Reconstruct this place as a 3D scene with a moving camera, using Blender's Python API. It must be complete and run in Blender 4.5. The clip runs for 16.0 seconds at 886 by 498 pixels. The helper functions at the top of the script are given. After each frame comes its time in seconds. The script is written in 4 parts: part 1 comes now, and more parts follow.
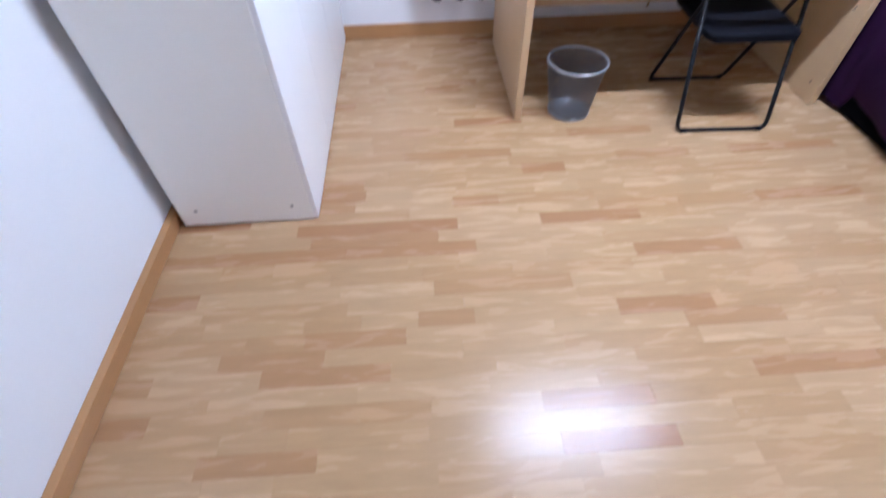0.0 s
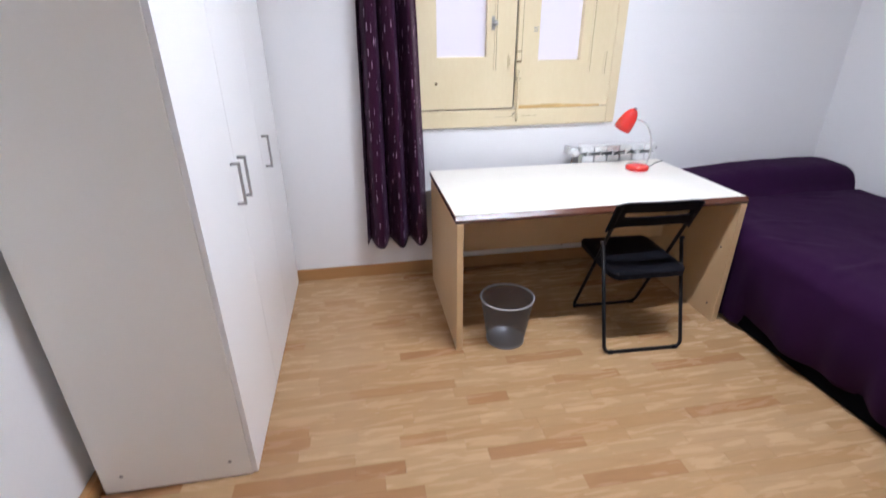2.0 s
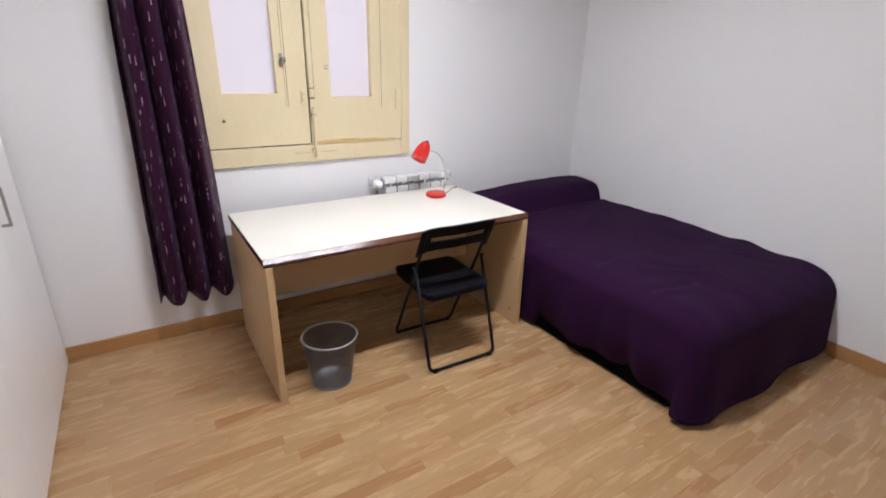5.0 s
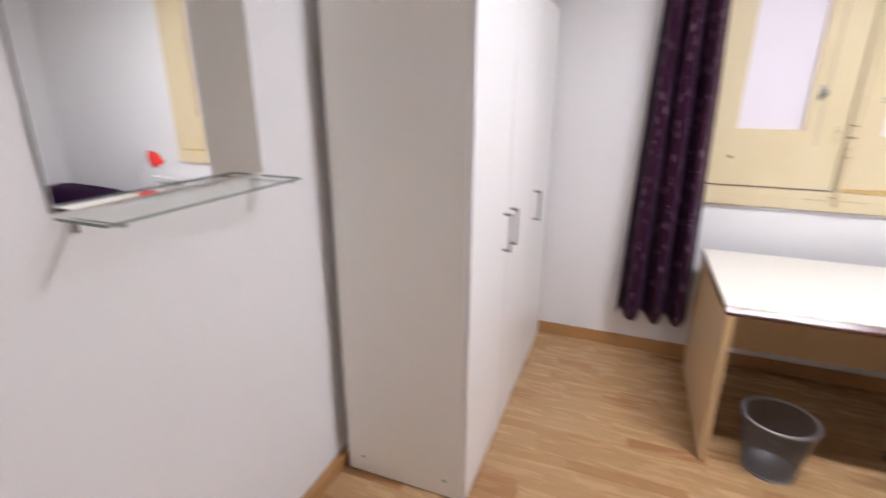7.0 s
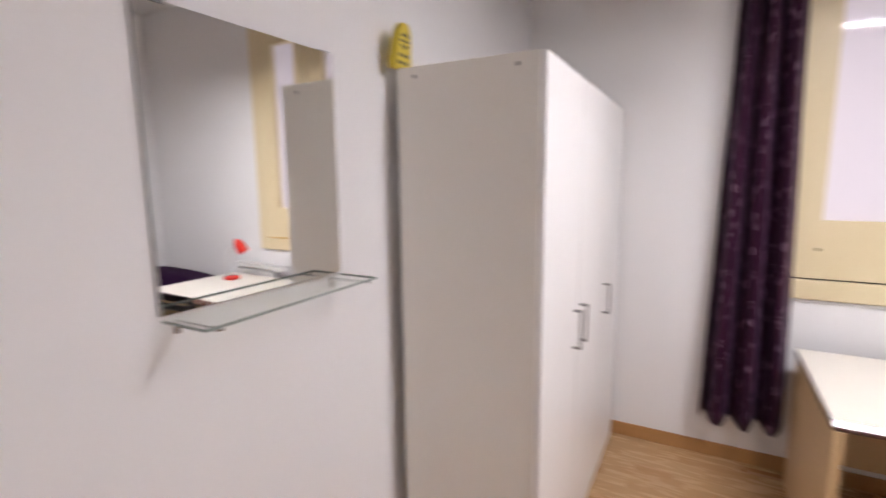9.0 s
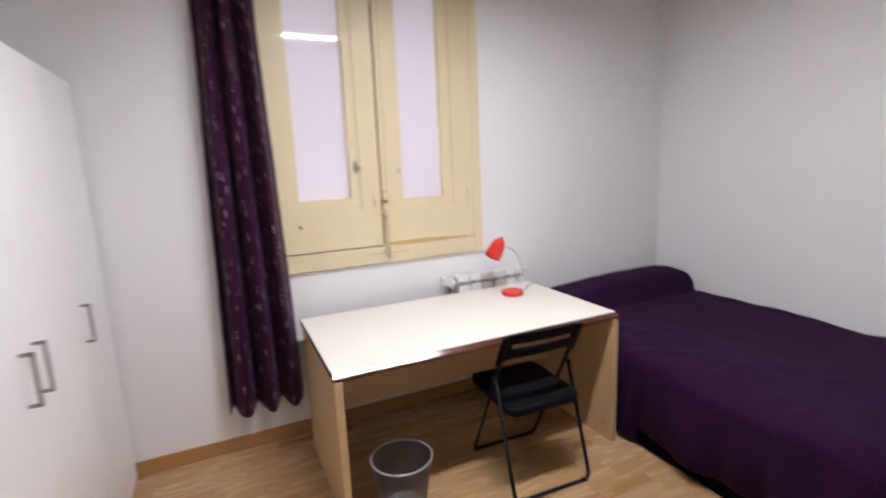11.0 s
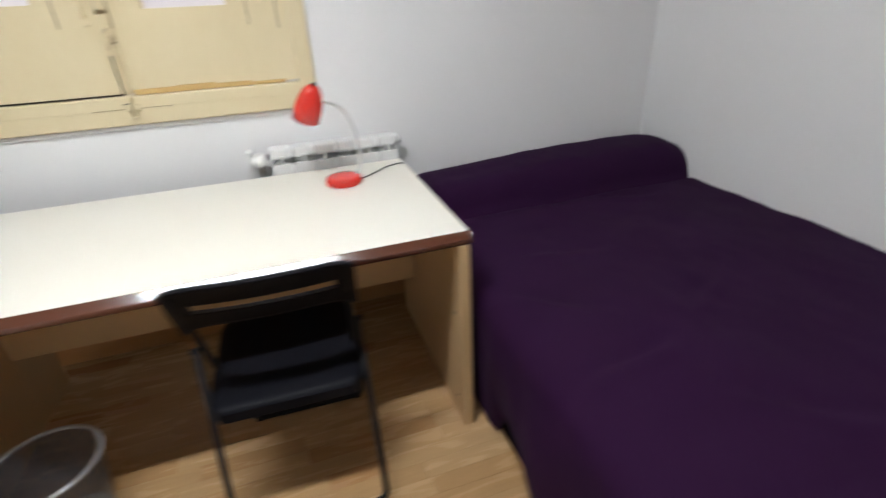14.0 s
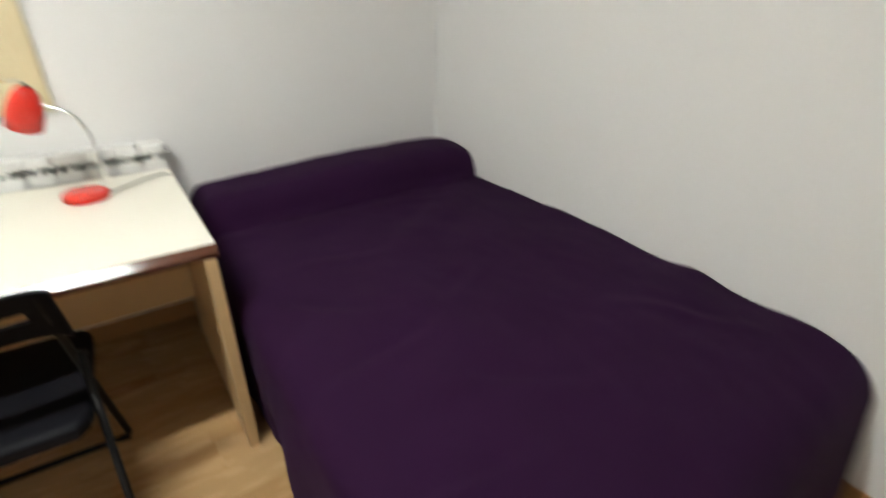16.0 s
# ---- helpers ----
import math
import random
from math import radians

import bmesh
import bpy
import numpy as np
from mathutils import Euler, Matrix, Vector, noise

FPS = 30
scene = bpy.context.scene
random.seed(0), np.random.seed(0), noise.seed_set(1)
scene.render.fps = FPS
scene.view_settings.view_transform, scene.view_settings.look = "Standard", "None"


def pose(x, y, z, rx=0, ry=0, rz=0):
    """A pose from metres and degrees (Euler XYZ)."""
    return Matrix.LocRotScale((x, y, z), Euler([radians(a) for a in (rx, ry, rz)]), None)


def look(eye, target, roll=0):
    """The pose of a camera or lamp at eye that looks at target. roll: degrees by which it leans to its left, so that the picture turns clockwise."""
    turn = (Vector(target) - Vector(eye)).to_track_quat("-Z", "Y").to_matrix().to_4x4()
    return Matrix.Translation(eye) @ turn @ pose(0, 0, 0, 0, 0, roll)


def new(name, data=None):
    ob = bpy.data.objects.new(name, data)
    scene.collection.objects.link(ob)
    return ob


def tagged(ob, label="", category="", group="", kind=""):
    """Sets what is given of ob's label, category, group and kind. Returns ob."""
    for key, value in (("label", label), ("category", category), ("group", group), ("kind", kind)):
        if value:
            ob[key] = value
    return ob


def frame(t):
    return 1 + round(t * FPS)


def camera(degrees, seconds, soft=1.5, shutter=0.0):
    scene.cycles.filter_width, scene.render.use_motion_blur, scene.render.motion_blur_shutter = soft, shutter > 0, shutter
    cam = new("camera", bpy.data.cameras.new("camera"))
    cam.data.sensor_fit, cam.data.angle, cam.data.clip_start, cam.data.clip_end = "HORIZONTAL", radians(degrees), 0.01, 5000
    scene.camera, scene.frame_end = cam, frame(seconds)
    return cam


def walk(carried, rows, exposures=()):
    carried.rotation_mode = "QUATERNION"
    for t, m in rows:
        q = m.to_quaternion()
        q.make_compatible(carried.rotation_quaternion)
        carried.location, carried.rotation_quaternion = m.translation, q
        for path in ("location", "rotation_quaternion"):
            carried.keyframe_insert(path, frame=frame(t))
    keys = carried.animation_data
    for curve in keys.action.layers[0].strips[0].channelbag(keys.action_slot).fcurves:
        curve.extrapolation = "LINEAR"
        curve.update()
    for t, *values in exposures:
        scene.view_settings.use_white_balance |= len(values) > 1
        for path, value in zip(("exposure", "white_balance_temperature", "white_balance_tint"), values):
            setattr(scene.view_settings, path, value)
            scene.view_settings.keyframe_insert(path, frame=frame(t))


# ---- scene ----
cam = camera(85.8, 16.0, soft=1.5, shutter=0.8)
PATH = [
    (0, (0.100, 0.002, 1.358), (0.158, 1.313, -0.152), -1.5),
    (0.5, (0.127, 0.004, 1.414), (0.248, 1.481, 0.071), -0.4),
    (1, (0.124, 0.000, 1.459), (0.301, 1.631, 0.314), -0.2),
    (1.5, (0.133, -0.005, 1.482), (0.412, 1.724, 0.517), -0.0),
    (2, (0.145, -0.015, 1.517), (0.451, 1.779, 0.688), -0.5),
    (2.5, (0.145, -0.016, 1.545), (0.503, 1.820, 0.839), -0.7),
    (3, (0.150, -0.019, 1.571), (0.592, 1.843, 0.989), -0.4),
    (3.5, (0.166, -0.022, 1.570), (0.863, 1.761, 0.990), 0.3),
    (3.7, (0.170, -0.023, 1.568), (0.944, 1.723, 0.974), 0.7),
    (4.2, (0.176, -0.021, 1.559), (1.152, 1.644, 0.928), 1.2),
    (4.8, (0.172, -0.014, 1.541), (1.227, 1.599, 0.843), 1.2),
    (5.3, (0.165, -0.010, 1.526), (1.134, 1.609, 0.764), 0.8),
    (5.8, (0.166, -0.017, 1.522), (0.841, 1.694, 0.736), 0.3),
    (6, (0.169, -0.023, 1.524), (0.687, 1.743, 0.741), 0.1),
    (6.5, (0.154, -0.048, 1.514), (0.001, 1.822, 0.821), 1.3),
    (7, (0.121, -0.039, 1.551), (-0.569, 1.732, 0.928), 0.3),
    (7.5, (0.088, -0.046, 1.564), (-0.877, 1.623, 1.033), -0.7),
    (8, (0.085, -0.052, 1.591), (-1.043, 1.561, 1.234), -2.9),
    (8.5, (0.082, -0.070, 1.613), (-1.089, 1.529, 1.349), -2.2),
    (9, (0.097, -0.055, 1.614), (-0.852, 1.679, 1.316), -0.6),
    (9.5, (0.141, -0.031, 1.612), (-0.322, 1.891, 1.307), -0.4),
    (10, (0.183, -0.004, 1.603), (0.224, 1.977, 1.331), -0.2),
    (10.2, (0.172, 0.009, 1.609), (0.425, 1.974, 1.339), -0.2),
    (10.7, (0.197, 0.088, 1.586), (0.881, 2.016, 1.286), -1.2),
    (11.2, (0.243, 0.240, 1.536), (1.172, 2.040, 1.117), -3.3),
    (11.8, (0.337, 0.425, 1.482), (1.360, 2.074, 0.891), -4.7),
    (12.3, (0.508, 0.604, 1.445), (1.510, 2.151, 0.668), -3.7),
    (12.5, (0.591, 0.666, 1.437), (1.568, 2.192, 0.591), -2.6),
    (13, (0.908, 0.785, 1.385), (1.713, 2.371, 0.471), -2.3),
    (13.5, (1.192, 0.906, 1.371), (1.916, 2.518, 0.435), -2.2),
    (14, (1.627, 0.853, 1.323), (2.158, 2.551, 0.409), -3.0),
    (14.5, (1.954, 0.801, 1.309), (2.566, 2.539, 0.532), -1.7),
    (15, (2.036, 0.772, 1.323), (2.692, 2.510, 0.582), -0.7),
    (15.5, (2.013, 0.783, 1.316), (2.730, 2.502, 0.587), -0.7),
    (16, (1.911, 0.721, 1.312), (2.937, 2.179, 0.406), 0.4),
]
EXPOSURES = [
    (0.0, 0.72, 4950, 10), (0.5, 0.66, 5050, 10), (1.5, 0.42, 5550, 10), (2.5, 0.17, 6050, 11), (3.7, 0.08, 6200, 12),
    (5.8, 0.1, 6350, 10), (6.5, 0.15, 6350, 11), (7.5, 0.24, 6600, 15), (8.5, 0.21, 6700, 15), (10.2, 0.0, 6600, 18),
    (12.3, 0.02, 6300, 3), (13.5, -0.07, 6350, 3), (14.5, 0.0, 6500, 2), (15.5, 0.02, 6900, -2), (16.0, 0.17, 7050, -2)]
walk(cam, [(t, look(eye, target, roll)) for t, eye, target, roll in PATH], EXPOSURES)

LAMP_Y, LAMP_Z, LAMP_X0, LAMP_X1 = 1.43, 2.65, 0.62, 1.78   # ceiling light

# ---- world and light ----
world = bpy.data.worlds.new("world")
scene.world = world
world.use_nodes = True
wn = world.node_tree
sky = wn.nodes.new("ShaderNodeTexSky")
sky.sky_type = 'NISHITA'
sky.sun_disc = False
sky.sun_elevation, sky.sun_rotation = radians(40), radians(200)
wn.links.new(sky.outputs[0], wn.nodes["Background"].inputs[0])
wn.nodes["Background"].inputs[1].default_value = 0.10
sun = new("sun", bpy.data.lights.new("sun", 'SUN'))
sun.data.energy, sun.data.angle, sun.data.color = 1.0, radians(12), (1, 0.96, 0.9)
sun.matrix_world = look((0, -6, 9), (0, 0, 0))
skylight = new("window_daylight", bpy.data.lights.new("window_daylight", 'AREA'))
skylight.data.shape, skylight.data.size, skylight.data.size_y = 'RECTANGLE', 2.4, 3.0
skylight.data.energy, skylight.data.color = 19, (1.0, 0.95, 0.985)
skylight.matrix_world = look((1.08, 3.75, 1.9), (1.08, 2.9, 1.9))
TUBE_STRENGTH = 170.0


# ---- materials ----
def mat(name, base=(0.8, 0.8, 0.8), rough=0.5, metal=0.0, base2=None, scale=6.0, detail_scale=80.0, bump=0.0,
        stretch=(1, 1, 1), spec=0.5, rvar=0.0, coat=0.0):
    """A surface with colour varied at two scales and fine relief, in object metres."""
    m = bpy.data.materials.new(name)
    m.use_nodes = True
    nt = m.node_tree
    b = nt.nodes["Principled BSDF"]
    b.inputs["Roughness"].default_value = rough
    b.inputs["Metallic"].default_value = metal
    b.inputs["Specular IOR Level"].default_value = spec
    b.inputs["Coat Weight"].default_value = coat
    b.inputs["Coat Roughness"].default_value = 0.12
    tc = nt.nodes.new("ShaderNodeTexCoord")
    mp = nt.nodes.new("ShaderNodeMapping")
    mp.inputs["Scale"].default_value = stretch
    nt.links.new(tc.outputs["Object"], mp.inputs[0])
    n1 = nt.nodes.new("ShaderNodeTexNoise")
    n1.inputs["Scale"].default_value = scale
    n1.inputs["Detail"].default_value = 4
    n2 = nt.nodes.new("ShaderNodeTexNoise")
    n2.inputs["Scale"].default_value = detail_scale
    n2.inputs["Detail"].default_value = 3
    for n in (n1, n2):
        nt.links.new(mp.outputs[0], n.inputs["Vector"])
    add = nt.nodes.new("ShaderNodeMath")
    add.operation = 'MULTIPLY_ADD'
    nt.links.new(n2.outputs[0], add.inputs[0])
    add.inputs[1].default_value = 0.4
    sub = nt.nodes.new("ShaderNodeMath")
    sub.operation = 'MULTIPLY_ADD'
    nt.links.new(n1.outputs[0], sub.inputs[0])
    sub.inputs[1].default_value, sub.inputs[2].default_value = 0.9, -0.15
    nt.links.new(sub.outputs[0], add.inputs[2])
    mix = nt.nodes.new("ShaderNodeMix")
    mix.data_type = 'RGBA'
    nt.links.new(add.outputs[0], mix.inputs["Factor"])
    mix.inputs["A"].default_value = (*base, 1)
    mix.inputs["B"].default_value = (*(base2 or [c * 0.9 for c in base]), 1)
    nt.links.new(mix.outputs["Result"], b.inputs["Base Color"])
    if bump:
        bp = nt.nodes.new("ShaderNodeBump")
        bp.inputs["Strength"].default_value = bump
        bp.inputs["Distance"].default_value = 0.002
        nt.links.new(n2.outputs[0], bp.inputs["Height"])
        nt.links.new(bp.outputs[0], b.inputs["Normal"])
    if rvar:
        rr = nt.nodes.new("ShaderNodeMapRange")
        rr.inputs["To Min"].default_value, rr.inputs["To Max"].default_value = rough - rvar, rough + rvar
        nt.links.new(n1.outputs[0], rr.inputs[0])
        nt.links.new(rr.outputs[0], b.inputs["Roughness"])
    return m


WALL = mat("wall_paint", (0.80, 0.79, 0.79), 0.75, base2=(0.75, 0.74, 0.74), scale=1.6, detail_scale=90, bump=0.12)
CEIL = mat("ceiling_paint", (0.80, 0.79, 0.77), 0.85, scale=2, detail_scale=60, bump=0.2)
SKIRT = mat("skirting_wood", (0.46, 0.25, 0.10), 0.35, base2=(0.36, 0.18, 0.065), scale=4, detail_scale=60, stretch=(0.3, 0.3, 4), bump=0.1)
WARD = mat("white_melamine", (0.87, 0.86, 0.85), 0.32, base2=(0.84, 0.83, 0.82), scale=2, detail_scale=120, bump=0.05)
WSIDE = mat("wardrobe_side_melamine", (0.90, 0.885, 0.83), 0.40, base2=(0.88, 0.865, 0.81), scale=2, detail_scale=120, bump=0.05)
DARKGAP = mat("dark_edge", (0.08, 0.075, 0.07), 0.7)
STEEL = mat("brushed_steel", (0.38, 0.37, 0.36), 0.35, 1.0, scale=20, detail_scale=300)
CHROME = mat("chrome", (0.85, 0.85, 0.86), 0.12, 1.0, scale=10)
LAMINATE = mat("cream_laminate", (0.80, 0.765, 0.685), 0.32, base2=(0.765, 0.73, 0.65), scale=3, detail_scale=150, bump=0.04, rvar=0.06)
EDGE = mat("brown_edge_strip", (0.11, 0.038, 0.022), 0.15, base2=(0.07, 0.024, 0.015), scale=12, detail_scale=150, stretch=(0.2, 1, 1), bump=0.08)
BEECH = mat("beech_laminate", (0.56, 0.39, 0.215), 0.42, base2=(0.49, 0.33, 0.17), scale=5, detail_scale=90, stretch=(1.2, 1.2, 0.2), bump=0.05)
BLACKP = mat("black_plastic", (0.005, 0.005, 0.007), 0.5, base2=(0.008, 0.008, 0.011), scale=10, detail_scale=220, bump=0.15, spec=0.06)
BLACKM = mat("black_lacquered_tube", (0.004, 0.004, 0.005), 0.42, base2=(0.010, 0.009, 0.009), scale=14, spec=0.2)
REDP = mat("red_enamel", (0.72, 0.028, 0.018), 0.25, base2=(0.66, 0.022, 0.014), scale=8, coat=0.4)
LAMPIN = mat("lamp_inner_white", (0.8, 0.78, 0.74), 0.5)
RADW = mat("radiator_enamel", (0.78, 0.78, 0.77), 0.3, scale=5)
CREAM = mat("cream_window_paint", (0.74, 0.645, 0.44), 0.36, base2=(0.645, 0.53, 0.32), scale=3.5, detail_scale=45, bump=0.12, stretch=(1.4, 1.4, 0.5), rvar=0.07, spec=0.3)
JOINT = mat("dark_timber_joint", (0.028, 0.018, 0.009), 0.9, scale=20)
GRIME = mat("grimy_crack", (0.13, 0.085, 0.04), 0.8, base2=(0.24, 0.16, 0.08), scale=30, detail_scale=120)
OCHRE = mat("worn_ochre_wood", (0.44, 0.25, 0.08), 0.6, base2=(0.66, 0.46, 0.18), scale=18, detail_scale=90, stretch=(0.4, 1, 1), bump=0.3)
YELLOW = mat("yellow_plastic", (0.66, 0.52, 0.07), 0.4, base2=(0.60, 0.46, 0.05), scale=10)
CABLE = mat("black_cable", (0.02, 0.02, 0.02), 0.45)
WHITEP = mat("white_plastic", (0.8, 0.8, 0.78), 0.35)
BINM = mat("bin_grey_metal", (0.28, 0.29, 0.31), 0.38, 0.6, scale=20)
RIM = mat("grey_rim", (0.42, 0.42, 0.43), 0.3, 0.5)
# near-black colour that paints the shade under the bed onto its base
BEDSHADE = mat("under_bed_shade_black", (0.0025, 0.0022, 0.003), 0.95, scale=6, detail_scale=400, bump=0.2, spec=0.02)
CLIP = mat("grey_clip_plastic", (0.16, 0.16, 0.16), 0.5)
SUBFLOOR = mat("floor_joint", (0.36, 0.22, 0.10), 0.6)


def fabric(name, a, b, weave=900.0, sheen=0.4, streaks=False):
    m = mat(name, a, 0.85, base2=b, scale=3.5, detail_scale=weave, bump=0.35, spec=0.1)
    p = m.node_tree.nodes["Principled BSDF"]
    p.inputs["Sheen Weight"].default_value = sheen
    p.inputs["Sheen Roughness"].default_value = 0.5
    p.inputs["Sheen Tint"].default_value = (0.55, 0.4, 0.75, 1)
    if streaks:
        # short pale woven dashes, scattered in columns
        nt = m.node_tree
        tc = nt.nodes.new("ShaderNodeTexCoord")
        mp = nt.nodes.new("ShaderNodeMapping")
        nt.links.new(tc.outputs["UV"], mp.inputs[0])
        mp.inputs["Scale"].default_value = (15, 17, 1)
        vo = nt.nodes.new("ShaderNodeTexVoronoi")
        vo.voronoi_dimensions = '2D'
        vo.inputs["Scale"].default_value = 1.0
        vo.inputs["Randomness"].default_value = 0.9
        nt.links.new(mp.outputs[0], vo.inputs["Vector"])
        # distance stretched along the warp
        sp = nt.nodes.new("ShaderNodeSeparateXYZ")
        vs = nt.nodes.new("ShaderNodeVectorMath")
        vs.operation = 'SUBTRACT'
        nt.links.new(mp.outputs[0], vs.inputs[0])
        nt.links.new(vo.outputs["Position"], vs.inputs[1])
        nt.links.new(vs.outputs[0], sp.inputs[0])
        ax = nt.nodes.new("ShaderNodeMath")
        ax.operation = 'ABSOLUTE'
        nt.links.new(sp.outputs[0], ax.inputs[0])
        ay = nt.nodes.new("ShaderNodeMath")
        ay.operation = 'ABSOLUTE'
        nt.links.new(sp.outputs[1], ay.inputs[0])
        lx = nt.nodes.new("ShaderNodeMath")
        lx.operation = 'LESS_THAN'
        nt.links.new(ax.outputs[0], lx.inputs[0])
        lx.inputs[1].default_value = 0.065
        ly = nt.nodes.new("ShaderNodeMath")
        ly.operation = 'LESS_THAN'
        nt.links.new(ay.outputs[0], ly.inputs[0])
        ly.inputs[1].default_value = 0.21
        mu = nt.nodes.new("ShaderNodeMath")
        mu.operation = 'MULTIPLY'
        nt.links.new(lx.outputs[0], mu.inputs[0])
        nt.links.new(ly.outputs[0], mu.inputs[1])
        nz = nt.nodes.new("ShaderNodeTexNoise")
        nz.inputs["Scale"].default_value = 28
        nt.links.new(tc.outputs["Object"], nz.inputs["Vector"])
        mz = nt.nodes.new("ShaderNodeMath")
        mz.operation = 'MULTIPLY'
        nt.links.new(mu.outputs[0], mz.inputs[0])
        mr = nt.nodes.new("ShaderNodeMapRange")
        mr.inputs["From Min"].default_value, mr.inputs["From Max"].default_value = 0.38, 0.62
        nt.links.new(nz.outputs[0], mr.inputs[0])
        nt.links.new(mr.outputs[0], mz.inputs[1])
        mix = nt.nodes.new("ShaderNodeMix")
        mix.data_type = 'RGBA'
        old = p.inputs["Base Color"].links[0].from_socket
        nt.links.new(mz.outputs[0], mix.inputs["Factor"])
        nt.links.new(old, mix.inputs["A"])
        mix.inputs["B"].default_value = (0.42, 0.29, 0.39, 1)
        nt.links.new(mix.outputs["Result"], p.inputs["Base Color"])
        p.inputs["Roughness"].default_value = 0.5
    return m


CURTAIN = fabric("plum_curtain_fabric", (0.034, 0.0065, 0.022), (0.019, 0.0038, 0.014), 700, 0.08, True)
BEDCLOTH = fabric("purple_bedspread_cotton", (0.0235, 0.0046, 0.030), (0.0160, 0.0031, 0.0195), 900, 0.02)


def wood_strip_material(name, per_island):
    """Oak parquet strip: colour from strip to strip, grain along x."""
    m = bpy.data.materials.new(name)
    m.use_nodes = True
    nt = m.node_tree
    b = nt.nodes["Principled BSDF"]
    if per_island:
        rnd = nt.nodes.new("ShaderNodeNewGeometry").outputs["Random Per Island"]
    else:
        rnd = nt.nodes.new("ShaderNodeObjectInfo").outputs["Random"]
    ramp = nt.nodes.new("ShaderNodeValToRGB")
    cr = ramp.color_ramp
    cr.elements[0].position, cr.elements[0].color = 0.0, (0.326, 0.160, 0.070, 1)
    cr.elements[1].position, cr.elements[1].color = 1.0, (0.458, 0.292, 0.151, 1)
    for pos, c in ((0.08, (0.365, 0.197, 0.090, 1)), (0.22, (0.403, 0.238, 0.112, 1)), (0.65, (0.429, 0.267, 0.132, 1))):
        e = cr.elements.new(pos)
        e.color = c
    nt.links.new(rnd, ramp.inputs[0])
    geo = nt.nodes.new("ShaderNodeNewGeometry")
    off = nt.nodes.new("ShaderNodeVectorMath")
    off.operation = 'MULTIPLY_ADD'
    cmb = nt.nodes.new("ShaderNodeCombineXYZ")
    for i in range(3):
        nt.links.new(rnd, cmb.inputs[i])
    nt.links.new(cmb.outputs[0], off.inputs[0])
    off.inputs[1].default_value = (37, 53, 11)
    nt.links.new(geo.outputs["Position"], off.inputs[2])
    mp = nt.nodes.new("ShaderNodeMapping")
    mp.inputs["Scale"].default_value = (1.5, 9, 1)
    nt.links.new(off.outputs[0], mp.inputs[0])
    n1 = nt.nodes.new("ShaderNodeTexNoise")
    n1.inputs["Scale"].default_value, n1.inputs["Detail"].default_value = 3.0, 6
    n1.inputs["Distortion"].default_value = 0.7
    nt.links.new(mp.outputs[0], n1.inputs["Vector"])
    n2 = nt.nodes.new("ShaderNodeTexNoise")
    n2.inputs["Scale"].default_value, n2.inputs["Detail"].default_value = 24.0, 4
    nt.links.new(mp.outputs[0], n2.inputs["Vector"])
    r1 = nt.nodes.new("ShaderNodeMapRange")
    r1.inputs["From Min"].default_value, r1.inputs["From Max"].default_value = 0.3, 0.7
    r1.inputs["To Min"].default_value, r1.inputs["To Max"].default_value = 0.90, 1.06
    nt.links.new(n1.outputs[0], r1.inputs[0])
    r2 = nt.nodes.new("ShaderNodeMapRange")
    r2.inputs["From Min"].default_value, r2.inputs["From Max"].default_value = 0.3, 0.7
    r2.inputs["To Min"].default_value, r2.inputs["To Max"].default_value = 0.98, 1.015
    nt.links.new(n2.outputs[0], r2.inputs[0])
    mu = nt.nodes.new("ShaderNodeMath")
    mu.operation = 'MULTIPLY'
    nt.links.new(r1.outputs[0], mu.inputs[0])
    nt.links.new(r2.outputs[0], mu.inputs[1])
    sc = nt.nodes.new("ShaderNodeVectorMath")
    sc.operation = 'SCALE'
    nt.links.new(ramp.outputs[0], sc.inputs[0])
    nt.links.new(mu.outputs[0], sc.inputs["Scale"])
    nt.links.new(sc.outputs[0], b.inputs["Base Color"])
    b.inputs["Roughness"].default_value = 0.27
    b.inputs["Specular IOR Level"].default_value = 0.30
    r3 = nt.nodes.new("ShaderNodeMapRange")
    r3.inputs["To Min"].default_value, r3.inputs["To Max"].default_value = 0.19, 0.34
    nt.links.new(n1.outputs[0], r3.inputs[0])
    nt.links.new(r3.outputs[0], b.inputs["Roughness"])
    bp = nt.nodes.new("ShaderNodeBump")
    bp.inputs["Strength"].default_value, bp.inputs["Distance"].default_value = 0.12, 0.001
    nt.links.new(n2.outputs[0], bp.inputs["Height"])
    nt.links.new(bp.outputs[0], b.inputs["Normal"])
    return m


STRIP = wood_strip_material("oak_parquet_strip", False)
STRIPS = wood_strip_material("oak_parquet_strips", True)


def special(name):
    m = bpy.data.materials.new(name)
    m.use_nodes = True
    nt = m.node_tree
    nt.nodes.remove(nt.nodes["Principled BSDF"])
    return m, nt, nt.nodes["Material Output"]


MIRROR, nt, out = special("mirror_silver")
g = nt.nodes.new("ShaderNodeBsdfGlossy")
g.inputs["Color"].default_value, g.inputs["Roughness"].default_value = (0.90, 0.91, 0.90, 1), 0.0
nt.links.new(g.outputs[0], out.inputs[0])

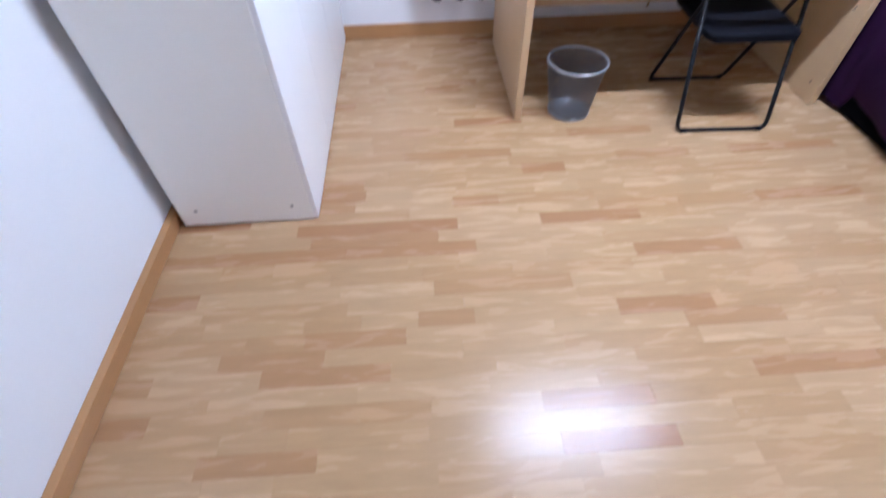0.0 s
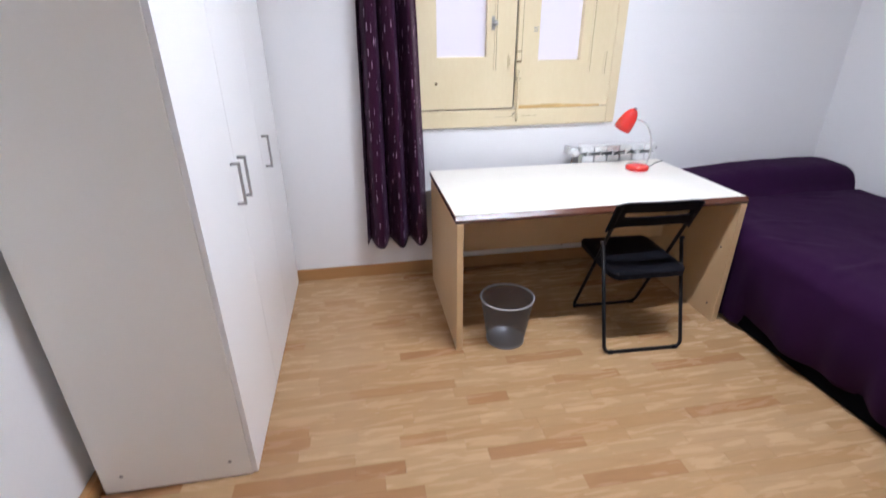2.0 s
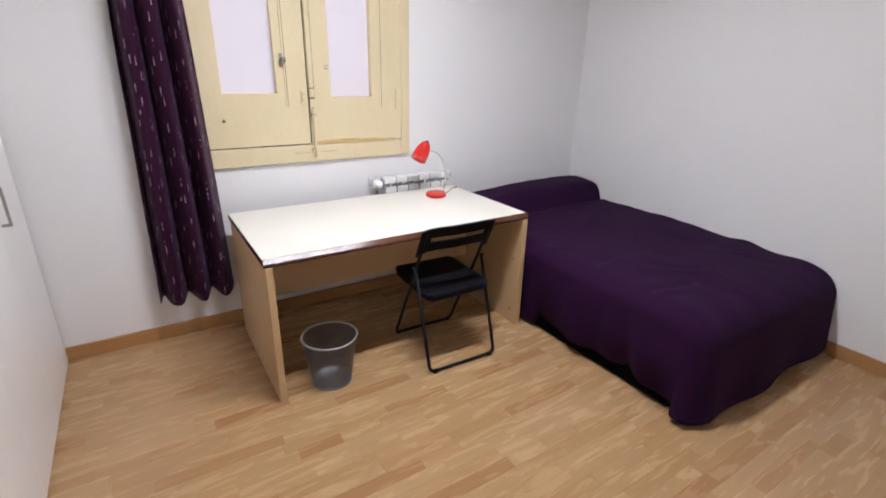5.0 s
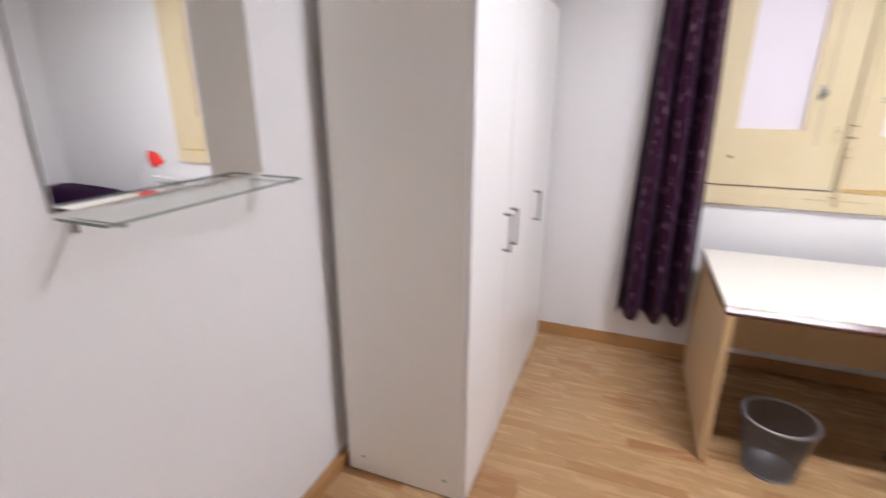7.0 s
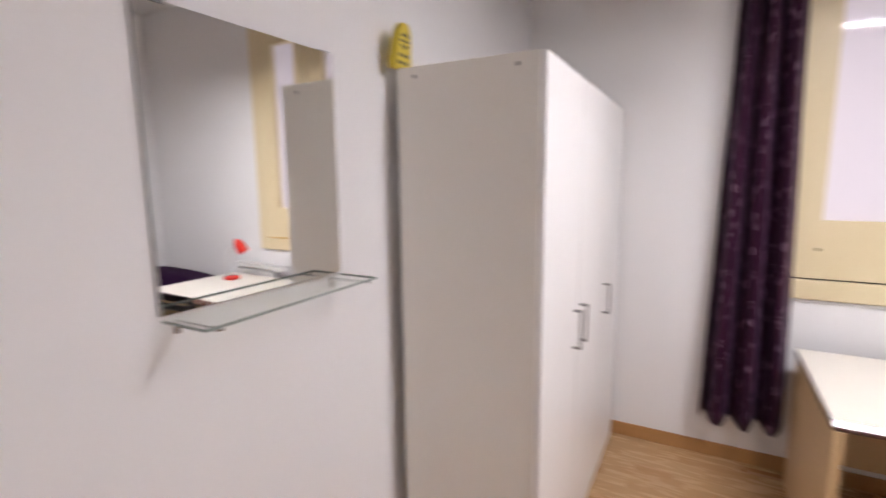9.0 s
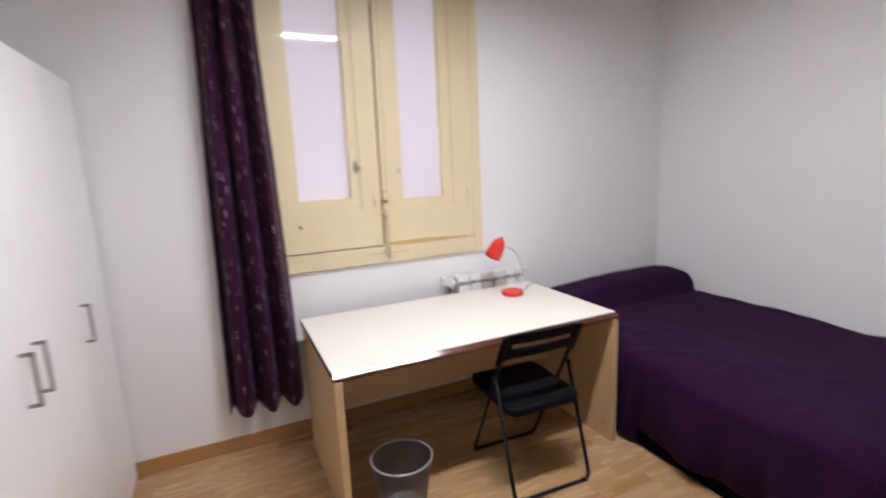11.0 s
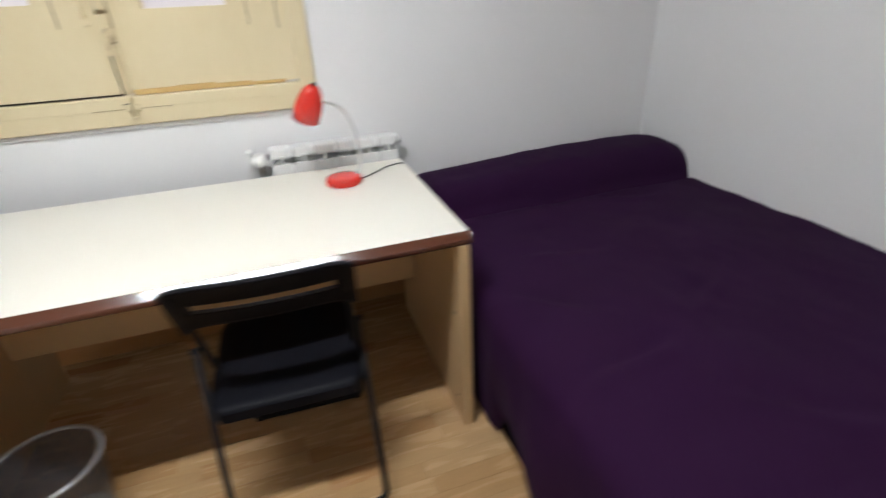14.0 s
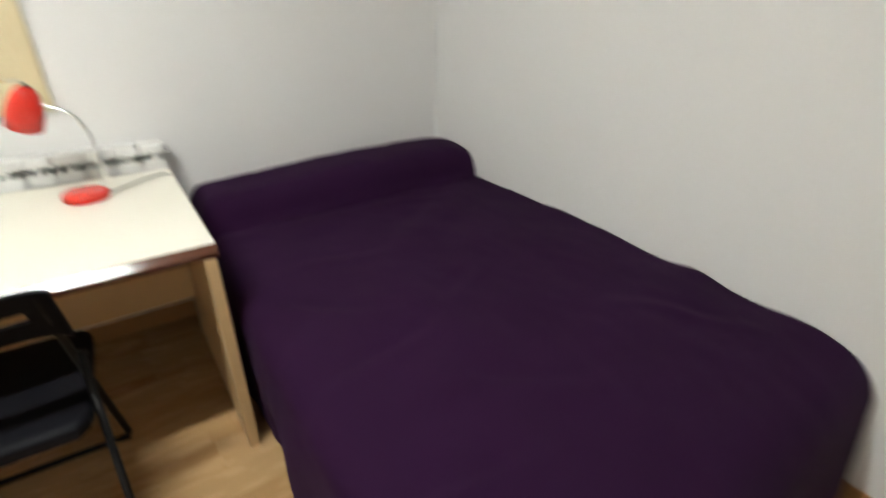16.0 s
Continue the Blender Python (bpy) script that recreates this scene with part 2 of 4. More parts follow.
GLASS, nt, out = special("clear_shelf_glass")
g1, g2 = nt.nodes.new("ShaderNodeBsdfTransparent"), nt.nodes.new("ShaderNodeBsdfGlossy")
g1.inputs["Color"].default_value = (0.97, 0.985, 0.975, 1)
g2.inputs["Roughness"].default_value = 0.03
mx = nt.nodes.new("ShaderNodeMixShader")
mx.inputs[0].default_value = 0.06
nt.links.new(g1.outputs[0], mx.inputs[1])
nt.links.new(g2.outputs[0], mx.inputs[2])
nt.links.new(mx.outputs[0], out.inputs[0])

GLASSEDGE = mat("green_glass_edge", (0.24, 0.28, 0.26), 0.15, scale=10)

FROST, nt, out = special("frosted_pane_glass")
g1, g2 = nt.nodes.new("ShaderNodeBsdfTranslucent"), nt.nodes.new("ShaderNodeBsdfGlossy")
g1.inputs["Color"].default_value = (0.91, 0.86, 0.885, 1)
g2.inputs["Roughness"].default_value = 0.05
fr = nt.nodes.new("ShaderNodeFresnel")
fr.inputs["IOR"].default_value = 1.5
mx = nt.nodes.new("ShaderNodeMixShader")
nt.links.new(fr.outputs[0], mx.inputs[0])
nt.links.new(g1.outputs[0], mx.inputs[1])
nt.links.new(g2.outputs[0], mx.inputs[2])
nt.links.new(mx.outputs[0], out.inputs[0])
nz = nt.nodes.new("ShaderNodeTexNoise")
nz.inputs["Scale"].default_value = 140
bp = nt.nodes.new("ShaderNodeBump")
bp.inputs["Strength"].default_value, bp.inputs["Distance"].default_value = 0.05, 0.001
tc = nt.nodes.new("ShaderNodeTexCoord")
nt.links.new(tc.outputs["Object"], nz.inputs["Vector"])
nt.links.new(nz.outputs[0], bp.inputs["Height"])
nt.links.new(bp.outputs[0], g2.inputs["Normal"])

TUBE, nt, out = special("diffuser_glow")
em = nt.nodes.new("ShaderNodeEmission")
em.inputs["Color"].default_value, em.inputs["Strength"].default_value = (0.94, 0.945, 1.0, 1), TUBE_STRENGTH
nt.links.new(em.outputs[0], out.inputs[0])

MESHM, nt, out = special("fine_wire_mesh")
pr = nt.nodes.new("ShaderNodeBsdfPrincipled")
pr.inputs["Base Color"].default_value, pr.inputs["Metallic"].default_value, pr.inputs["Roughness"].default_value = (0.085, 0.088, 0.10, 1), 0.4, 0.45
tp = nt.nodes.new("ShaderNodeBsdfTransparent")
tc = nt.nodes.new("ShaderNodeTexCoord")
sp = nt.nodes.new("ShaderNodeSeparateXYZ")
nt.links.new(tc.outputs["UV"], sp.inputs[0])
parts = []
for i, n in ((0, 200), (1, 80)):
    a = nt.nodes.new("ShaderNodeMath")
    a.operation = 'MULTIPLY'
    nt.links.new(sp.outputs[i], a.inputs[0])
    a.inputs[1].default_value = n
    f = nt.nodes.new("ShaderNodeMath")
    f.operation = 'FRACT'
    nt.links.new(a.outputs[0], f.inputs[0])
    l = nt.nodes.new("ShaderNodeMath")
    l.operation = 'LESS_THAN'
    nt.links.new(f.outputs[0], l.inputs[0])
    l.inputs[1].default_value = 0.42
    parts.append(l)
mm = nt.nodes.new("ShaderNodeMath")
mm.operation = 'MAXIMUM'
nt.links.new(parts[0].outputs[0], mm.inputs[0])
nt.links.new(parts[1].outputs[0], mm.inputs[1])
mx = nt.nodes.new("ShaderNodeMixShader")
nt.links.new(mm.outputs[0], mx.inputs[0])
nt.links.new(tp.outputs[0], mx.inputs[1])
nt.links.new(pr.outputs[0], mx.inputs[2])
nt.links.new(mx.outputs[0], out.inputs[0])


# ---- mesh tools ----
def mesh_object(name, bm, material, parent=None, smooth=False):
    me = bpy.data.meshes.new(name)
    bmesh.ops.recalc_face_normals(bm, faces=bm.faces)
    bm.to_mesh(me)
    bm.free()
    for m in (material if isinstance(material, (list, tuple)) else (material,)):
        me.materials.append(m)
    if smooth:
        for p in me.polygons:
            p.use_smooth = True
    ob = new(name, me)
    ob.parent = parent
    return ob


def add_box(bm, x0, x1, y0, y1, z0, z1, bevel=0.0, seg=2, mi=0):
    r = bmesh.ops.create_cube(bm, size=1.0, matrix=Matrix.Translation(((x0 + x1) / 2, (y0 + y1) / 2, (z0 + z1) / 2)) @ Matrix.Diagonal((x1 - x0, y1 - y0, z1 - z0, 1)))
    vs = r["verts"]
    fs = {f for v in vs for f in v.link_faces}
    for f in fs:
        f.material_index = mi
    if bevel:
        es = {e for v in vs for e in v.link_edges}
        bmesh.ops.bevel(bm, geom=list(es), offset=bevel, segments=seg, profile=0.5, affect='EDGES', clamp_overlap=True)


def box(name, x0, x1, y0, y1, z0, z1, material, parent=None, bevel=0.003):
    bm = bmesh.new()
    add_box(bm, x0, x1, y0, y1, z0, z1, bevel)
    return mesh_object(name, bm, material, parent)


def add_tube(bm, pts, r, seg=10, closed=False, caps=True, mi=0):
    """A round tube along a line of points; r is one radius or one for each point."""
    pts = [Vector(p) for p in pts]
    n = len(pts)
    rs = r if isinstance(r, (list, tuple)) else [r] * n
    rings, up = [], None
    for i, p in enumerate(pts):
        if closed:
            d = pts[(i + 1) % n] - pts[i - 1]
        else:
            d = pts[min(i + 1, n - 1)] - pts[max(i - 1, 0)]
        d.normalize()
        if up is None:
            up = d.orthogonal().normalized()
        up = (up - d * up.dot(d)).normalized()
        side = d.cross(up)
        rings.append([bm.verts.new(p + (up * math.cos(a) + side * math.sin(a)) * rs[i]) for a in (2 * math.pi * k / seg for k in range(seg))])
    for i in range(n if closed else n - 1):
        a, b = rings[i], rings[(i + 1) % n]
        for k in range(seg):
            f = bm.faces.new((a[k], a[(k + 1) % seg], b[(k + 1) % seg], b[k]))
            f.smooth = True
            f.material_index = mi
    if caps and not closed:
        for q in (rings[0][::-1], rings[-1]):
            bm.faces.new(q).material_index = mi


def rounded_path(pts, radius, steps=5):
    """A line of points with its inner corners rounded."""
    pts = [Vector(p) for p in pts]
    res = [pts[0]]
    for a, b, c in zip(pts, pts[1:], pts[2:]):
        r = min(radius, (a - b).length * 0.45, (c - b).length * 0.45)
        p, q = b + (a - b).normalized() * r, b + (c - b).normalized() * r
        for k in range(steps + 1):
            t = k / steps
            res.append((1 - t) ** 2 * p + 2 * t * (1 - t) * b + t * t * q)
    res.append(pts[-1])
    return res


def add_lathe(bm, profile, centre=(0, 0, 0), m=None, seg=32, mi=0):
    """Turn a line of (radius, height) round z."""
    m = m or Matrix.Translation(centre)
    rings = []
    for r, z in profile:
        if r < 1e-6:
            rings.append([bm.verts.new(m @ Vector((0, 0, z)))])
        else:
            rings.append([bm.verts.new(m @ Vector((r * math.cos(a), r * math.sin(a), z))) for a in (2 * math.pi * k / seg for k in range(seg))])
    for a, b in zip(rings, rings[1:]):
        for k in range(seg):
            q = [a[k % len(a)], a[(k + 1) % len(a)], b[(k + 1) % len(b)], b[k % len(b)]]
            q = list(dict.fromkeys(q))
            if len(q) > 2:
                f = bm.faces.new(q)
                f.smooth = True
                f.material_index = mi


def base_empty(name, x, y, z=0.0, rz=0.0):
    e = new(name)
    e.empty_display_size = 0.1
    e.matrix_world = pose(x, y, z, 0, 0, rz)
    return e


def settle(e):
    """Parts are built in world metres; hand them to their base."""
    bpy.context.view_layer.update()
    for c in e.children:
        c.matrix_parent_inverse = e.matrix_world.inverted()


# ---- room ----
XL, XR, YB, YW, ZC = -0.911, 3.42, -0.58, 2.94, 3.30
T = 0.15
WX0, WX1, WZ0, WZ1 = 0.385, 1.777, 0.975, 2.93     # window casing


def structure(ob, label, cat):
    return tagged(ob, label, cat, kind="structure")


structure(box("wall_west", XL - T, XL, YB - T, YW + T, -0.1, ZC, WALL, bevel=0), "white painted plaster wall with a mirror", "wall")
structure(box("wall_east", XR, XR + T, YB - T, YW + T, -0.1, ZC, WALL, bevel=0), "white painted plaster wall beside the bed", "wall")
# unseen wall behind the camera, its distance chosen to bounce light onto the wardrobe side
structure(box("wall_south", XL, XR, YB - T, YB, -0.1, ZC, WALL, bevel=0), "plain white painted plaster wall, unseen, set close to bounce light", "wall")
bm = bmesh.new()
for x0, x1, z0, z1 in ((XL, WX0 + 0.02, -0.1, ZC), (WX1 - 0.02, XR, -0.1, ZC), (WX0 + 0.02, WX1 - 0.02, -0.1, WZ0 + 0.02), (WX0 + 0.02, WX1 - 0.02, WZ1 - 0.02, ZC)):
    add_box(bm, x0, x1, YW, YW + 0.22, z0, z1)
bmesh.ops.remove_doubles(bm, verts=bm.verts, dist=1e-5)
structure(mesh_object("wall_north", bm, WALL), "white painted plaster wall with a window opening", "wall")
structure(box("ceiling", XL, XR, YB, YW, ZC, ZC + 0.12, CEIL, bevel=0), "white painted flat ceiling", "ceiling")
structure(box("floor", XL - T, XR + T, YB - T, YW + T, -0.1, -0.003, SUBFLOOR, bevel=0), "oak strip laminate floor with satin varnish", "floor")


def skirting(name, x0, x1, y0, y1, h=0.082):
    ob = box(name, x0, x1, y0, y1, 0.0, h, SKIRT, bevel=0.004)
    return structure(ob, "brown varnished wooden skirting board along the wall", "skirting")


skirting("baseboard_north", XL, XR, YW - 0.013, YW)
skirting("baseboard_west", XL, XL + 0.030, YB, YW - 0.013, 0.064)
skirting("baseboard_east", XR - 0.013, XR, YB, YW - 0.013)
skirting("baseboard_south", XL + 0.030, XR - 0.013, YB, YB + 0.013)

# ---- window ----
win = base_empty("window_1", (WX0 + WX1) / 2, YW, WZ0)
structure(win, "cream painted old wooden casement window with frosted panes, closed", "window")
GY = 2.962                                  # plane of the panes
CX = 1.095                                  # where the sashes meet
bm = bmesh.new()
FY0, FY1 = YW - 0.022, YW + 0.06
add_box(bm, WX0, WX0 + 0.085, FY0, FY1, WZ0, WZ1, 0.006)
add_box(bm, WX1 - 0.062, WX1, FY0, FY1, WZ0, WZ1, 0.006)
add_box(bm, WX0 + 0.085, WX1 - 0.062, FY0 - 0.004, FY1, WZ0, 1.078, 0.007)
add_box(bm, WX0 + 0.085, WX1 - 0.062, FY0, FY1, WZ1 - 0.07, WZ1, 0.006)
add_box(bm, WX0 + 0.02, WX1 - 0.01, FY0 - 0.0055, FY0 - 0.004, WZ0 + 0.055, WZ0 + 0.060, 0.0005)
mesh_object("frame", bm, CREAM, win)
box("sill_edge", WX0 - 0.005, WX1 + 0.004, YW - 0.012, YW + 0.02, WZ0 - 0.016, WZ0 - 0.002, WALL, win, 0.004)
for name, x0, x1, gx0, gx1 in (("sash", WX0 + 0.0865, CX - 0.004, 0.619, 0.916), ("sash", CX + 0.004, WX1 - 0.0635, 1.235, 1.505)):
    bm = bmesh.new()
    z0, z1, gz0, gz1 = 1.086, WZ1 - 0.073, (1.380 if x0 < CX else 1.356), 2.74
    y0, y1 = YW - 0.016, YW + 0.035
    add_box(bm, x0, gx0, y0, y1, z0, z1)
    add_box(bm, gx1, x1, y0, y1, z0, z1)
    add_box(bm, gx0, gx1, y0, y1, z0, gz0)
    add_box(bm, gx0, gx1, y0, y1, gz1, z1)
    bmesh.ops.remove_doubles(bm, verts=bm.verts, dist=1e-5)
    mesh_object(name, bm, CREAM, win)
    pane = box("pane", gx0 - 0.004, gx1 + 0.004, GY, GY + 0.005, gz0 - 0.004, gz1 + 0.004, FROST, win, 0)
    pane.visible_shadow = False
# dark line under one leaf, worn bare wood under the other
box("joint", WX0 + 0.09, CX - 0.004, YW - 0.012, YW + 0.03, 1.0795, 1.0845, JOINT, win, 0)
bm = bmesh.new()
for x0, x1, top, out_ in ((CX + 0.036, 1.27, 1.098, 0.0225), (1.27, 1.41, 1.101, 0.0220), (1.41, 1.54, 1.096, 0.0215), (1.54, 1.665, 1.091, 0.0208)):
    add_box(bm, x0, x1, YW - out_, YW + 0.02, 1.079, top, 0.003)
mesh_object("worn_rail", bm, OCHRE, win)
box("joint", CX - 0.0038, CX + 0.0038, YW - 0.006, YW + 0.03, 1.086, WZ1 - 0.075, JOINT, win, 0)
# cover strip, thin cracks in the paint and mouldings
box("cover_strip", CX + 0.006, CX + 0.034, YW - 0.026, YW - 0.0165, 1.10, WZ1 - 0.08, CREAM, win, 0.004)
for x, za, zb in ((0.967, 1.306, WZ1 - 0.08), (1.566, 1.29, WZ1 - 0.08), (1.667, 1.272, 1.40)):
    box("shutter_bead", x - 0.007, x + 0.005, YW - 0.022, YW - 0.0165, za, zb, CREAM, win, 0.002)
    box("crack", x + 0.0052, x + 0.0088, YW - 0.0175, YW - 0.0162, za, zb, GRIME, win, 0)
box("crack", CX + 0.0345, CX + 0.0378, YW - 0.0175, YW - 0.0162, 1.30, WZ1 - 0.08, GRIME, win, 0)
box("bolt_hole", 1.088, 1.104, YW - 0.0275, YW - 0.0262, 1.040, 1.054, DARKGAP, win, 0)
box("sill_crack", 0.98, 1.25, YW - 0.0285, YW - 0.0276, 1.0335, 1.0352, GRIME, win, 0)
bm = bmesh.new()
for z, h in ((1.256, 0.004), (1.318, 0.0035), (1.352, 0.005), (1.408, 0.003)):
    add_box(bm, 1.098, 1.128, YW - 0.0345, YW - 0.0265, z - h, z + h, 0.002)
mesh_object("worn_knuckle", bm, GRIME, win)
bm = bmesh.new()
add_tube(bm, [(1.114, YW - 0.034, z) for z in (1.005, 1.1, 1.2, 1.28)], 0.0075, 10)
add_box(bm, 1.092, 1.134, YW - 0.034, YW - 0.026, 1.215, 1.245, 0.004)
add_box(bm, 1.094, 1.132, YW - 0.036, YW - 0.026, 1.27, 1.345, 0.006)
add_box(bm, 1.099, 1.127, YW - 0.034, YW - 0.026, 1.36, 1.40, 0.006)
add_box(bm, 1.088, 1.14, YW - 0.036, YW - 0.026, 1.028, 1.05, 0.004)
add_tube(bm, [(1.113, YW - 0.032, 1.30), (1.108, YW - 0.055, 1.285), (1.104, YW - 0.055, 1.235)], 0.006, 8)
mesh_object("bolt", bm, CREAM, win)
bm = bmesh.new()
add_box(bm, 1.045, 1.068, YW - 0.024, YW - 0.016, 1.31, 1.40, 0.008)
add_tube(bm, [(1.057, YW - 0.024, 1.385), (1.057, YW - 0.03, 1.36), (1.057, YW - 0.024, 1.335)], 0.006, 8)
mesh_object("catch_plate", bm, CREAM, win)
bm = bmesh.new()
add_lathe(bm, [(0.0, 0.045), (0.012, 0.044), (0.017, 0.034), (0.013, 0.022), (0.007, 0.016), (0.007, 0.0)], m=pose(0.955, YW - 0.016, 1.56, 90))
add_box(bm, 0.942, 0.968, YW - 0.02, YW - 0.016, 1.525, 1.595, 0.004)
mesh_object("knob", bm, STEEL, win)
bm = bmesh.new()
add_lathe(bm, [(0.0, 0.018), (0.008, 0.016), (0.009, 0.008), (0.005, 0.0)], m=pose(0.612, YW - 0.016, 1.236, 90), seg=16)
mesh_object("peg", bm, GRIME, win)
bm = bmesh.new()
for dz in (0.0, 0.016):
    add_box(bm, 1.200, 1.226, YW - 0.019, YW - 0.016, 1.515 + dz, 1.522 + dz, 0.001)
mesh_object("latch_mark", bm, STEEL, win)
settle(win)

# ---- hung ceiling light ----
lamp = base_empty("ceiling_light", (LAMP_X0 + LAMP_X1) / 2, LAMP_Y, ZC)
tagged(lamp, "long white ceiling light with opal diffuser on two rods, lit", "ceiling lamp")
bm = bmesh.new()
add_box(bm, LAMP_X0 - 0.03, LAMP_X1 + 0.03, LAMP_Y - 0.062, LAMP_Y + 0.062, LAMP_Z + 0.0217, LAMP_Z + 0.07, 0.006)
for y0, y1 in ((-0.062, -0.050), (0.050, 0.062)):
    add_box(bm, LAMP_X0 - 0.03, LAMP_X1 + 0.03, LAMP_Y + y0, LAMP_Y + y1, LAMP_Z - 0.002, LAMP_Z + 0.0215, 0.002)
for x0, x1 in ((LAMP_X0 - 0.03, LAMP_X0 - 0.001), (LAMP_X1 + 0.001, LAMP_X1 + 0.03)):
    add_box(bm, x0, x1, LAMP_Y - 0.0495, LAMP_Y + 0.0495, LAMP_Z - 0.002, LAMP_Z + 0.0215, 0.002)
mesh_object("housing", bm, WHITEP, lamp)
for x in (LAMP_X0 + 0.2, LAMP_X1 - 0.2):
    bm = bmesh.new()
    add_tube(bm, [(x, LAMP_Y, LAMP_Z + 0.068), (x, LAMP_Y, ZC)], 0.006, 8)
    mesh_object("rod", bm, WHITEP, lamp)
bm = bmesh.new()
w0, w1, z0, z1 = 0.046, 0.049, LAMP_Z + 0.002, LAMP_Z + 0.0215
ring = [(-w1, z1), (-w0, z0), (w0, z0), (w1, z1)]
ends = [[bm.verts.new((x, LAMP_Y + a, z)) for a, z in ring] for x in (LAMP_X0, LAMP_X1)]
for k in range(4):
    bm.faces.new((ends[0][k], ends[0][(k + 1) % 4], ends[1][(k + 1) % 4], ends[1][k]))
bm.faces.new(ends[0])
bm.faces.new(ends[1][::-1])
mesh_object("diffuser", bm, TUBE, lamp)
settle(lamp)

# ---- wardrobe ----
WAX0, WAX1, WAY0, WAY1, WAZ = -0.862, -0.333, 1.380, 2.918, 1.985
ward = base_empty("wardrobe", (WAX0 + WAX1) / 2, (WAY0 + WAY1) / 2)
tagged(ward, "tall white melamine wardrobe with three closed doors", "wardrobe")
bm = bmesh.new()
add_box(bm, WAX0, WAX1 - 0.0195, WAY0, WAY0 + 0.018, 0.004, WAZ, 0.0010)
mesh_object("side_panel", bm, WSIDE, ward)
bm = bmesh.new()
add_box(bm, WAX0, WAX1 - 0.022, WAY1 - 0.018, WAY1, 0.004, WAZ, 0.0015)
mesh_object("side_panel", bm, WSIDE, ward)
bm = bmesh.new()
add_box(bm, WAX0 + 0.004, WAX1 - 0.026, WAY0 + 0.018, WAY1 - 0.018, WAZ - 0.03, WAZ - 0.010, 0.001)
add_box(bm, WAX0 + 0.004, WAX1 - 0.026, WAY0 + 0.018, WAY1 - 0.018, 0.01, 0.06, 0.001)
add_box(bm, WAX0 + 0.004, WAX0 + 0.010, WAY0 + 0.018, WAY1 - 0.018, 0.06, WAZ - 0.03)
mesh_object("carcass", bm, WSIDE, ward)
box("shadow_gap", WAX1 - 0.0220, WAX1 - 0.0185, WAY0 + 0.0185, WAY1 - 0.003, 0.006, WAZ - 0.004, DARKGAP, ward, 0)
HANDLES = ((1.818, 0.922, 1.085), (1.925, 0.922, 1.085), (2.465, 0.902, 1.062))
SEAMS = (WAY0, 1.886, 2.392, WAY1)
for i in range(3):
    d = box("door", WAX1 - 0.018, WAX1, SEAMS[i] + 0.0020, SEAMS[i + 1] - 0.0020, 0.008, WAZ - 0.002, WARD, ward, 0.0015)
    y, HZ0, HZ1 = HANDLES[i]
    bm = bmesh.new()
    for z in (HZ0 + 0.005, HZ1 - 0.005):
        add_box(bm, WAX1, WAX1 + 0.030, y - 0.005, y + 0.005, z - 0.005, z + 0.005, 0.001)
    add_box(bm, WAX1 + 0.024, WAX1 + 0.034, y - 0.005, y + 0.005, HZ0, HZ1, 0.001)
    mesh_object("handle", bm, STEEL, ward)["label"] = "brushed steel bar handle"
for x in (-0.423, -0.792):
    for z in (0.078, 1.952):
        bm = bmesh.new()
        add_lathe(bm, [(0.0, 0.0012), (0.006, 0.001), (0.007, 0.0)], m=pose(x, WAY0, z, 90), seg=12)
        mesh_object("screw_cap", bm, STEEL, ward)
settle(ward)

# yellow perforated plastic tip above the wardrobe's back corner
bm = bmesh.new()
prof = [(-0.052, 0.0)] + [(-0.052 * math.cos(a) ** 0.7 if math.cos(a) > 0 else 0.052 * abs(math.cos(a)) ** 0.7, 0.035 + 0.115 * math.sin(a)) for a in (math.pi * k / 16 for k in range(17))] + [(0.052, 0.0)]
loop0 = [bm.verts.new((-0.877 + 0.02 * (v / 0.15), 1.394 + u, WAZ - 0.001 + v)) for u, v in prof]
f = bm.faces.new(loop0)
r = bmesh.ops.extrude_face_region(bm, geom=[f])
for v in [e for e in r["geom"] if isinstance(e, bmesh.types.BMVert)]:
    v.co.x += 0.028
bmesh.ops.bevel(bm, geom=[e for e in bm.edges if abs(e.verts[0].co.x - e.verts[1].co.x) < 0.02], offset=0.006, segments=2, affect='EDGES', clamp_overlap=True)
yel = base_empty("plastic_basket", -0.835, 1.40, WAZ)
tagged(yel, "yellow perforated plastic basket end standing on the wardrobe", "basket")
mesh_object("shell", bm, YELLOW, yel)
bm = bmesh.new()
def cut(y, z, h):
    x = -0.849 + 0.02 * (z - WAZ) / 0.15
    add_box(bm, x - 0.003, x + 0.0012, y - h, y + h, z - h * 0.8, z + h * 0.8, 0.0005)


for k in range(8):
    a = k * math.pi / 4
    cut(1.394 + 0.022 * math.cos(a), 2.075 + 0.022 * math.sin(a), 0.006)
cut(1.394, 2.075, 0.006)
for y in (1.371, 1.394, 1.417):
    for z in (2.005, 2.029):
        cut(y, z, 0.007)
mesh_object("cut_pattern", bm, DARKGAP, yel)
settle(yel)

